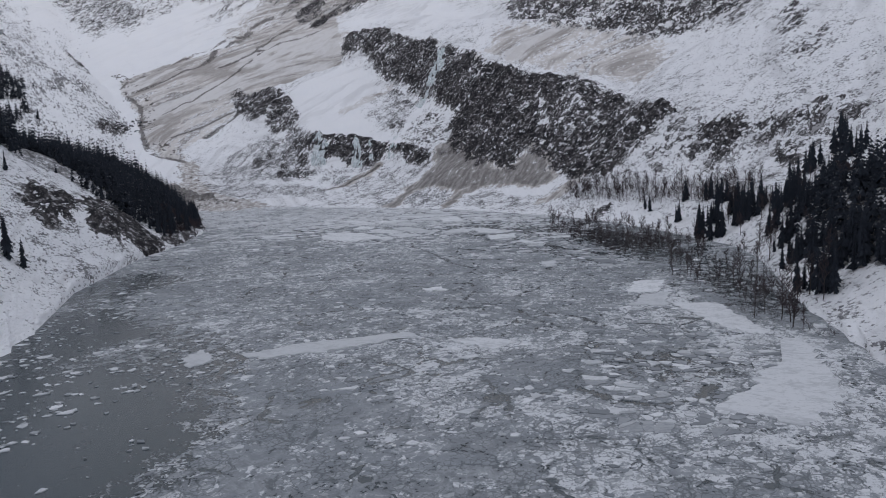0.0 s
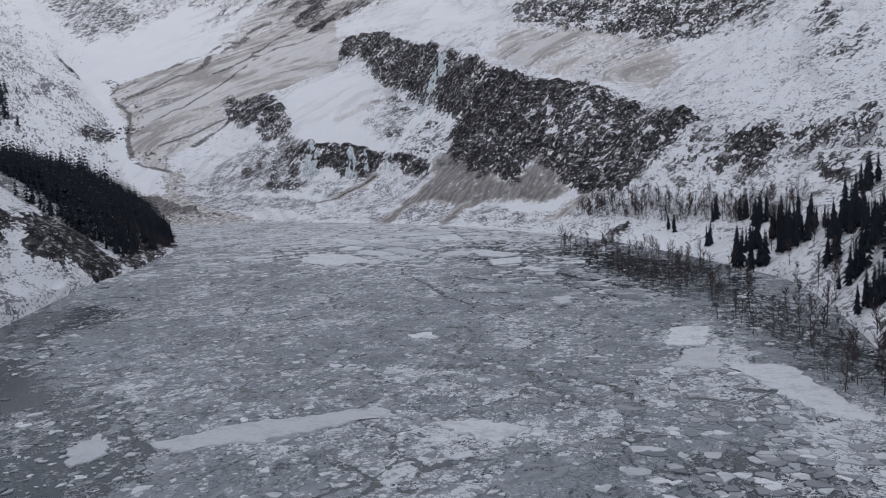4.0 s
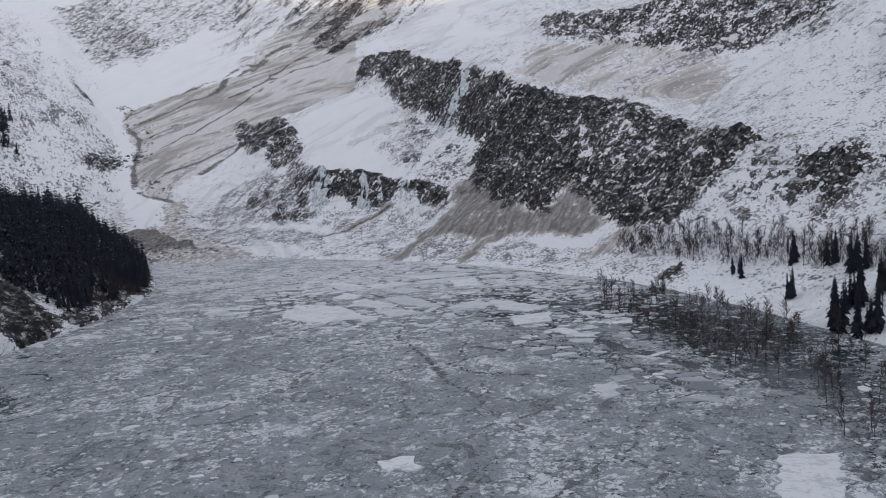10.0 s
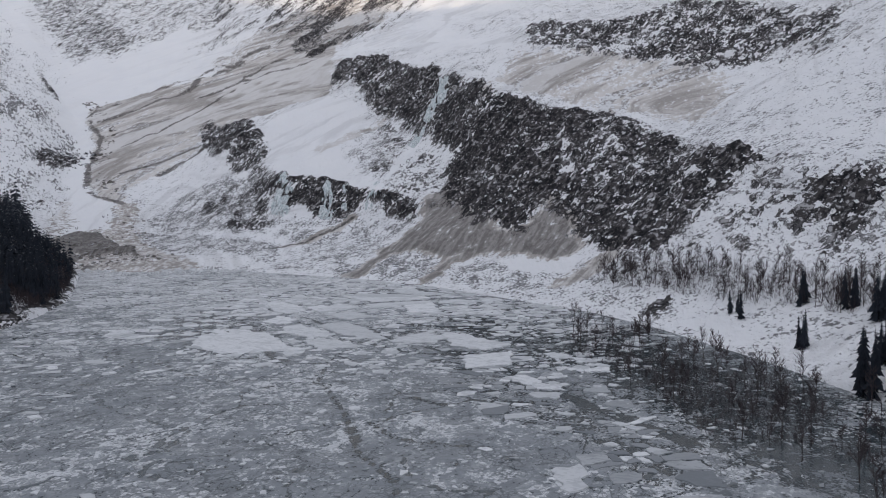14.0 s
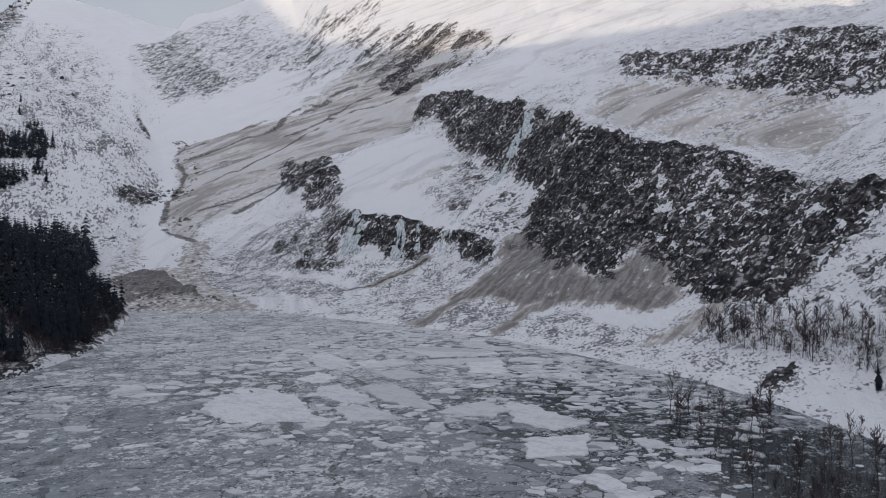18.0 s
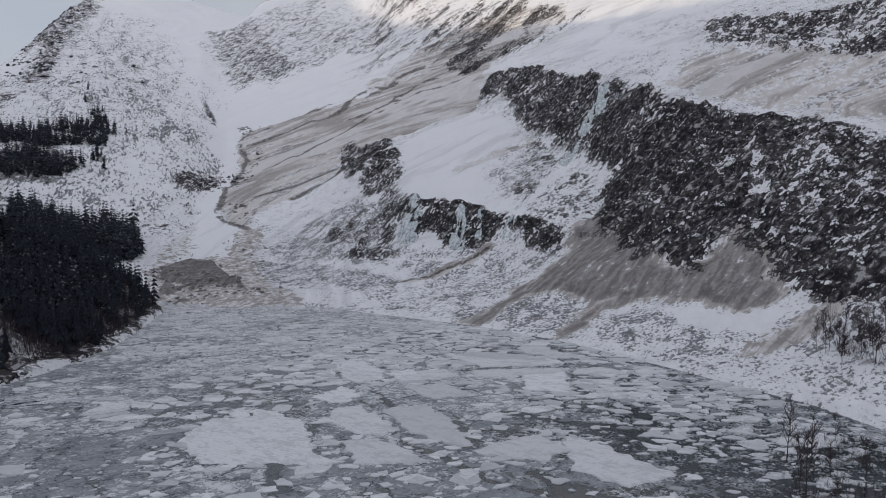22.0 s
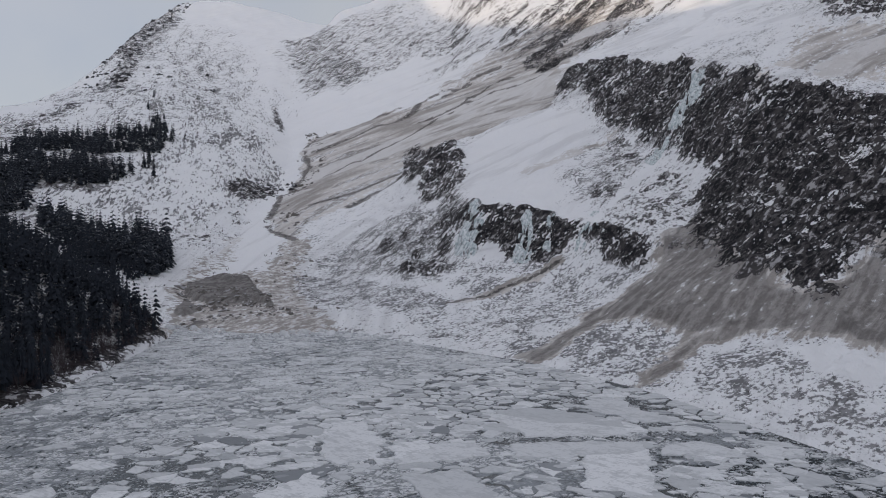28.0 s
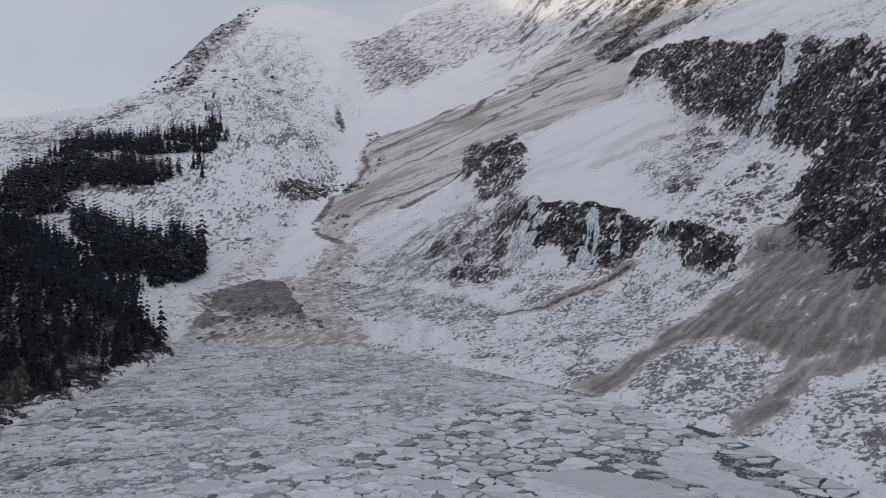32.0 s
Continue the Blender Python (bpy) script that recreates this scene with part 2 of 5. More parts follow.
    c = m.mix(m.math("MULTIPLY", linef, 0.88), c, m.mix(m.step(blocks, 0.45, 0.55), (0.045, 0.041, 0.040), (0.17, 0.155, 0.147)))
    m.bump(m.math("ADD", m.math("MULTIPLY", blocks, 3.0), m.math("ADD", chips, m.math("MULTIPLY", m.math("MULTIPLY", grain, dirt_a), 2.0))), 2.2, 0.8)
    return m.colour(c)


def lake_material():
    m = Mat("slush_ice", 0.55, 0.25)
    open_a, bright_a, plate_a, lead_a = m.attr("open"), m.attr("bright"), m.attr("plates"), m.attr("lead")
    flow = m.coords((1.0, 0.8, 1.0), 14)

    def about(v, gain):
        return m.math("MULTIPLY", m.math("SUBTRACT", v, 0.5), gain)

    def warped(scale, amount):
        x = m.n("ShaderNodeTexNoise")
        x.inputs["Scale"].default_value, x.inputs["Detail"].default_value = scale, 5.0
        m.link(flow, x.inputs["Vector"])
        y = m.n("ShaderNodeVectorMath", operation="MULTIPLY_ADD")
        m.link(x.outputs["Color"], y.inputs[0])
        y.inputs[1].default_value = (amount, amount, 0)
        m.link(flow, y.inputs[2])
        z = m.n("ShaderNodeVectorMath", operation="MULTIPLY")
        m.link(y.outputs[0], z.inputs[0])
        z.inputs[1].default_value = (1, 1, 0)
        return z.outputs[0]

    def cells(scale, vec):
        """Plates of ice: distance to the nearest joint, and a tone for each."""
        sep = m.n("ShaderNodeSeparateColor")
        m.link(m.voronoi(scale, "F1", vec, 1), sep.inputs[0])
        return m.voronoi(scale, "DISTANCE_TO_EDGE", vec), sep.outputs[0]

    fine, mid, big = m.noise(0.9, 5, 0.70, flow, 0.4), m.noise(0.16, 5, 0.64, flow, 0.8), m.noise(0.020, 5, 0.6, flow, 0.6)
    drift = m.noise(0.05, 6, 0.66, m.coords((0.35, 1.0, 1.0), 8), 0.3)
    wide, small, tiny = warped(0.06, 14.0), warped(0.25, 5.0), warped(0.8, 1.6)
    gap_l, tone_l = cells(0.035, wide)
    gap_s, tone_s = cells(0.16, small)
    gap_t, tone_t = cells(0.55, tiny)
    # grey slush, mottled, with drifts frozen into it
    slush = m.mix(m.step(mid, 0.42, 0.58), (0.200, 0.216, 0.230), (0.305, 0.322, 0.338))
    slush = m.mix(m.math("MULTIPLY", m.step(drift, 0.46, 0.56), 0.5), slush, (0.235, 0.257, 0.277))
    # paler brash: small angular pieces and larger plates
    pale = m.math("ADD", about(tone_t, 0.85), m.math("ADD", about(tone_s, 0.60), m.math("ADD", about(fine, 3.2), about(mid, 1.6))))
    pale = m.math("ADD", pale, m.math("ADD", m.math("MULTIPLY", bright_a, 0.62), about(big, -2.4)))
    pale = m.math("ADD", pale, m.math("MULTIPLY", about(tone_l, 0.8), plate_a))
    slush = m.mix(m.math("MULTIPLY", m.step(pale, 0.02, 0.40), 0.55), slush, (0.44, 0.458, 0.475))
    slush = m.mix(m.math("MULTIPLY", m.step(pale, 0.38, 0.48), 0.88), slush, (0.64, 0.655, 0.672))
    # dark water between the pieces, broken off where the slush has closed it
    patch = m.noise(0.06, 4, 0.6, flow, 0.5)
    dark_t = m.math("MULTIPLY", m.math("SUBTRACT", 1.0, m.step(gap_t, 0.02, 0.10)), m.step(m.math("ADD", mid, m.math("ADD", about(patch, 0.8), m.math("MULTIPLY", plate_a, 0.02))), 0.505, 0.55))
    dark_s = m.math("MULTIPLY", m.math("SUBTRACT", 1.0, m.step(gap_s, 0.015, 0.05)), m.step(m.math("ADD", patch, m.math("MULTIPLY", plate_a, 0.05)), 0.50, 0.54))
    hole = m.step(m.math("ADD", about(mid, 2.0), about(fine, 2.0)), 0.24, 0.32)
    seam_w = m.math("ADD", 0.012, m.math("MULTIPLY", about(mid, 1.0), 0.25))
    seam = m.math("MULTIPLY", m.step(m.math("SUBTRACT", seam_w, gap_l), -0.004, 0.006), m.step(m.noise(0.03, 3, 0.5, flow), 0.47, 0.52))
    ajar = m.step(m.math("ADD", lead_a, m.math("ADD", about(mid, 1.5), about(fine, 1.2))), 0.42, 0.54)
    wet = m.step(m.math("ADD", open_a, m.math("ADD", about(mid, -2.4), about(fine, -2.2))), 0.36, 0.48)
    wet = m.math("MAXIMUM", m.math("MAXIMUM", wet, m.math("MULTIPLY", ajar, m.step(lead_a, 0.05, 0.2))), m.math("MULTIPLY", seam, 0.9))
    grey = m.math("MAXIMUM", m.math("MULTIPLY", dark_t, 0.75), m.math("MAXIMUM", m.math("MULTIPLY", dark_s, 0.75), m.math("MULTIPLY", hole, 0.5)))
    m.put(m.b.inputs["Roughness"], m.math("SUBTRACT", 0.65, m.math("MULTIPLY", wet, 0.45)))
    m.bump(m.math("MULTIPLY", m.math("ADD", m.math("MULTIPLY", mid, 0.6), m.math("ADD", m.math("MULTIPLY", fine, 0.4), m.math("MULTIPLY", tone_s, 0.1))), m.math("SUBTRACT", 1.0, wet)), 0.8, 0.7)
    c = m.mix(grey, slush, (0.095, 0.108, 0.117))
    return m.colour(m.mix(wet, c, (0.030, 0.043, 0.050)))


def floe_material(name, low, high, stain):
    m = Mat(name, 0.7, 0.3)
    ripple = m.noise(0.55, 4, 0.6, m.coords((0.35, 1.0, 1.0), 24), 1.2)
    fine, mid = m.noise(0.8, 5, 0.66), m.noise(0.10, 4, 0.6)
    r = m.math("FRACT", m.math("ADD", m.island(), m.rand()))
    c = m.mix(r, low, high)
    c = m.mix(m.math("MULTIPLY", m.step(m.math("ADD", m.math("MULTIPLY", ripple, 0.6), m.math("MULTIPLY", mid, 0.4)), 0.49, 0.57), 0.50), c, stain)
    c = m.mix(m.math("MULTIPLY", m.step(fine, 0.56, 0.64), 0.45), c, stain)
    m.bump(m.math("ADD", m.math("MULTIPLY", fine, 0.5), ripple), 0.3, 0.5)
    return m.colour(c)


def plain_material(name, a, b, scale, rough=0.9, spec=0.2, snow=0.0):
    m = Mat(name, rough, spec)
    c = m.mix(m.noise(scale, 5, 0.6), a, b)
    c = m.mix(m.math("MULTIPLY", m.rand(), 0.35), c, tuple(0.55 * v for v in a))
    if snow:
        c = m.mix(m.math("MULTIPLY", m.step(m.math("ADD", m.upness(), m.noise(scale * 0.6, 3)), 1.12, 1.35), snow), c, (0.72, 0.75, 0.80))
    return m.colour(c)


GROUND, LAKE = ground_material(), lake_material()
FLOE = floe_material("white_floe", (0.48, 0.495, 0.51), (0.72, 0.73, 0.745), (0.38, 0.396, 0.412))
GREY_ICE = floe_material("grey_brash_ice", (0.16, 0.175, 0.19), (0.42, 0.435, 0.45), (0.22, 0.235, 0.25))
NEEDLES = plain_material("spruce_needles", (0.016, 0.020, 0.028), (0.046, 0.053, 0.066), 0.6, 0.9, 0.05, 0.16)
EARTH = plain_material("frozen_earth", (0.060, 0.055, 0.052), (0.24, 0.22, 0.205), 0.5, 0.9, 0.2, 0.35)
CRAG = plain_material("dark_crag_rock", (0.018, 0.018, 0.022), (0.085, 0.083, 0.088), 0.3, 0.9, 0.2, 0.5)
BARK = plain_material("dark_bark", (0.034, 0.028, 0.027), (0.080, 0.068, 0.065), 1.5)
TWIGS = plain_material("bare_twigs", (0.040, 0.031, 0.034), (0.088, 0.070, 0.075), 0.8)


def ice_material():
    m = Mat("frozen_waterfall", 0.4, 0.4)
    flutes, cracks = m.noise(0.9, 4, 0.6, m.slope(1.0, 0.6, 0.10, 0.5), 0.3), m.noise(0.35, 4, 0.65)
    c = m.mix(m.step(flutes, 0.40, 0.60), (0.34, 0.42, 0.44), (0.74, 0.77, 0.785))
    c = m.mix(m.math("MULTIPLY", m.step(cracks, 0.56, 0.62), 0.7), c, (0.10, 0.105, 0.11))
    m.bump(flutes, 0.8, 0.8)
    return m.colour(c)


ICE = ice_material()


# ---- terrain: break lines of the valley, joined by a relaxed surface ---
SHORE = [(-120, -260), (-160, 180), (-178, 321), (-186, 370), (-211, 464), (-226, 607), (-222, 680), (-228, 781),
         (-246, 860), (-266, 910), (-318, 1030), (-345, 1075), (-300, 1072), (-225, 1085), (-222, 1105), (-128, 1045), (-68, 1008),
         (2, 945), (60, 868), (118, 785), (143, 725), (168, 640), (178, 590), (190, 530), (184, 478), (168, 410), (152, 345), (142, 281), (126, 180), (90, -260)]

BREAK_LINES = {
    "spur_crest": [(-325, 1040, 6), (-328, 985, 34), (-345, 930, 58), (-362, 860, 75), (-350, 780, 76), (-330, 690, 82), (-335, 610, 104), (-360, 540, 136), (-420, 300, 200), (-420, -200, 230)],
    "spur_bank": [(-205, 460, 3), (-235, 560, 22), (-255, 600, 42), (-258, 700, 30), (-270, 800, 25)],
    "behind_spur": [(-400, 1090, 12), (-470, 1020, 40), (-560, 900, 70), (-650, 600, 150)],
    "channel": [(-335, 1090, 2), (-400, 1190, 14), (-465, 1330, 38), (-560, 1500, 80), (-660, 1750, 145), (-760, 2000, 212), (-860, 2180, 270), (-1010, 2400, 352), (-1230, 2900, 545), (-1500, 3350, 790), (-1740, 4150, 1050)],
    "left_bank": [(-430, 1200, 25), (-520, 1370, 62), (-620, 1560, 118), (-730, 1780, 190), (-860, 2040, 275), (-1060, 2400, 372), (-1290, 2850, 560), (-1486, 3201, 749)],
    "left_shoulder": [(-560, 1200, 60), (-690, 1340, 92), (-860, 1790, 238), (-985, 1710, 226), (-1040, 1905, 315), (-1250, 2300, 450)],
    "left_ridge": [(-2900, 2380, 420), (-2060, 2400, 402), (-1840, 2400, 402), (-1804, 2700, 590), (-2000, 3100, 800), (-2240, 3700, 1104), (-1990, 3700, 1085), (-1911, 3720, 1052), (-1764, 4150, 1056)],
    "far_ridge": [(-1764, 4150, 1056), (-1650, 4050, 1090), (-1432, 4000, 1110), (-1100, 3700, 1090), (-860, 3500, 1110), (-500, 3100, 1010), (-100, 2900, 900), (500, 2800, 900), (1300, 2500, 950)],
    "debris_edge": [(-345, 1090, 2), (-425, 1300, 30), (-420, 1400, 58), (-530, 1536, 90), (-600, 1740, 142), (-714, 1960, 204), (-790, 2130, 262), (-650, 2400, 360), (-652, 2660, 505), (-996, 3600, 985)],
    "debris_mid": [(-260, 1160, 6), (-345, 1330, 20), (-400, 1560, 100), (-460, 1800, 200), (-460, 2390, 418), (-320, 2395, 475), (-172, 2490, 564)],
    "pinnacle": [(-225, 1290, 36), (-270, 1448, 106), (-300, 1500, 150), (-292, 1560, 186)],
    "ledge_rim": [(-292, 1565, 184), (-240, 1440, 124), (-181, 1312, 90), (-120, 1268, 84), (-53, 1226, 76), (-6, 1170, 66), (16, 1185, 62)],
    "ledge_foot": [(-226, 1290, 33), (-178, 1288, 50), (-118, 1243, 45), (-56, 1203, 48), (-10, 1148, 46), (42, 1080, 44)],
    "snowfield": [(-173, 1670, 232), (-120, 1550, 182), (-63, 1450, 150), (-16, 1380, 136), (2, 1300, 106), (17, 1180, 58)],
    "cliff_foot": [(17, 1178, 56), (42, 1078, 44), (88, 1020, 35), (120, 970, 33), (144, 920, 31), (152, 860, 24), (160, 795, 16), (180, 716, 8), (222, 670, 22)],
    "cliff_rim": [(-200, 1850, 322), (-122, 1750, 308), (-38, 1600, 272), (27, 1450, 243), (71, 1350, 211), (109, 1290, 187), (156, 1240, 168), (199, 1200, 156), (250, 1110, 132), (246, 990, 113), (268, 828, 95), (300, 740, 88), (350, 640, 96), (420, 480, 110)],
    "bench": [(118, 1440, 260), (160, 1330, 202), (236, 1250, 172), (300, 1190, 160)],
    "upper_foot": [(60, 1700, 330), (118, 1465, 288), (220, 1440, 274), (282, 1385, 243), (340, 1340, 235), (420, 1200, 200)],
    "upper_top": [(123, 1485, 304), (250, 1540, 335), (420, 1480, 335), (500, 1700, 394), (632, 2100, 524)],
    "right_slope": [(354, 1132, 184), (395, 1075, 212), (445, 1100, 240), (700, 1150, 380), (1200, 1300, 640)],
    "right_bank": [(240, 786, 42), (226, 670, 22), (232, 600, 26), (222, 560, 22), (208, 500, 22), (212, 430, 42), (225, 330, 48), (200, 200, 30), (180, -200, 15)],
    "right_terrace": [(284, 770, 56), (320, 640, 66), (300, 430, 78), (320, 200, 75), (300, -200, 60)],
    "shore_apron": [(-145, 1114, 5), (-101, 1206, 25), (-60, 1150, 22), (-30, 1040, 12), (32, 1010, 13), (100, 930, 16), (132, 840, 10)],
    "sunlit": [(-130, 2480, 586), (12, 2490, 622), (195, 2500, 658), (370, 2200, 542), (640, 2120, 528)],
    # out of view in the south, added to keep the sun off the valley
    "unseen_shade_ridge": [(-3500, -1500, 1900), (-1300, -1500, 1850), (-900, -1500, 1400), (-450, -1500, 1000), (0, -1500, 955), (700, -1500, 945), (1500, -1500, 1050), (2400, -1000, 1000)],
    "left_back": [(-2150, 2520, 340), (-2280, 2800, 400), (-2420, 3200, 560), (-2560, 3600, 720), (-2600, 4000, 800)],
    "beyond_left": [(-3500, 3200, 250), (-2900, 3700, 500), (-2600, 4400, 700)],
    "south_foot": [(-1400, -500, 160), (-100, -420, 30), (600, -500, 130)],
    "east_side": [(900, 0, 330), (900, 600, 360), (1700, 800, 800), (1900, -600, 700)],
    "west_side": [(-900, 0, 330), (-900, 600, 200), (-1300, 1100, 190), (-2200, 1500, 190), (-3000, 800, 300)],
}
X0, X1, Y0, Y1 = -3600.0, 2400.0, -2000.0, 4800.0


def relax(cell):
    nx, ny = int((X1 - X0) / cell) + 1, int((Y1 - Y0) / cell) + 1
    total, count = np.zeros((ny, nx)), np.zeros((ny, nx))
    lines = list(BREAK_LINES.values()) + [[(x, y, 0.0) for x, y in SHORE]]
    for line in lines:
        for a, b in zip(line, line[1:]):
            n = int(2.5 * math.hypot(b[0] - a[0], b[1] - a[1]) / cell) + 2
            p = np.array(a) + np.linspace(0, 1, n)[:, None] * (np.array(b) - np.array(a))
            i, j = ((p[:, 0] - X0) / cell).round().astype(int), ((p[:, 1] - Y0) / cell).round().astype(int)
            ok = (i >= 0) & (j >= 0) & (i < nx) & (j < ny)
            np.add.at(total, (j[ok], i[ok]), p[ok, 2])
            np.add.at(count, (j[ok], i[ok]), 1)
    return total / np.maximum(count, 1), count > 0


def resample(h, x, y, cell):
    fx, fy = np.clip((x - X0) / cell, 0, h.shape[1] - 1.001), np.clip((y - Y0) / cell, 0, h.shape[0] - 1.001)
    i, j = fx.astype(int), fy.astype(int)
    u, v = fx - i, fy - j
    return (h[j, i] * (1 - u) + h[j, i + 1] * u) * (1 - v) + (h[j + 1, i] * (1 - u) + h[j + 1, i + 1] * u) * v


def solve_heights():
    h, old = None, None
    for cell in (200.0, 100.0, 50.0, 25.0, 12.5):
        known, fixed = relax(cell)
        gy, gx = np.mgrid[0:known.shape[0], 0:known.shape[1]]
        h = np.full(known.shape, 300.0) if h is None else resample(h, X0 + gx * cell, Y0 + gy * cell, old)
        h[fixed] = known[fixed]
        for _ in range(400 if cell > 60 else 120):
            p = np.pad(h, 1, mode="edge")
            h = np.where(fixed, known, (p[:-2, 1:-1] + p[2:, 1:-1] + p[1:-1, :-2] + p[1:-1, 2:]) / 4)
        old = cell
    for _ in range(2):                       # take the knife edge off the lines
        p = np.pad(h, 1, mode="edge")
        h = 0.5 * h + 0.125 * (p[:-2, 1:-1] + p[2:, 1:-1] + p[1:-1, :-2] + p[1:-1, 2:])
    return h


TABLE = np.random.RandomState(7).rand(256, 256)


def lattice(x, y):
    i, j = np.floor(x).astype(int), np.floor(y).astype(int)
    u, v = x - i, y - j
    u, v = u * u * (3 - 2 * u), v * v * (3 - 2 * v)
    a, b = TABLE[j % 256, i % 256], TABLE[j % 256, (i + 1) % 256]
    c, d = TABLE[(j + 1) % 256, i % 256], TABLE[(j + 1) % 256, (i + 1) % 256]
    return (a * (1 - u) + b * u) * (1 - v) + (c * (1 - u) + d * u) * v


def fbm(x, y, size, octaves=4, ridged=False):
    """Fractal noise of about that wavelength: -1 to 1."""
    out, amp, total = 0.0, 1.0, 0.0
    for k in range(octaves):
        n = lattice(x / size + 17.3 * k, y / size + 5.9 * k) * 2 - 1
        out = out + amp * ((1 - 2 * np.abs(n)) if ridged else n)
        total, amp, size = total + amp, amp * 0.5, size * 0.5
        x, y = x * 0.8 - y * 0.6, x * 0.6 + y * 0.8
    return out / total


def edge_distance(poly, x, y):
    """Metres to a polygon's edge: positive inside."""
    best, inside = np.full(x.shape, 1e9), np.zeros(x.shape, bool)
    for (ax, ay), (bx, by) in zip(poly, poly[1:] + poly[:1]):
        dx, dy = bx - ax, by - ay
        t = np.clip(((x - ax) * dx + (y - ay) * dy) / (dx * dx + dy * dy), 0, 1)
        best = np.minimum(best, (x - ax - t * dx) ** 2 + (y - ay - t * dy) ** 2)
        if ay != by:
            inside ^= ((ay > y) != (by > y)) & (x < dx * (y - ay) / dy + ax)
    d = np.sqrt(best)
    return np.where(inside, d, -d)


def soft(d, width):
    t = np.clip(d / width * 0.5 + 0.5, 0, 1)
    return t * t * (3 - 2 * t)


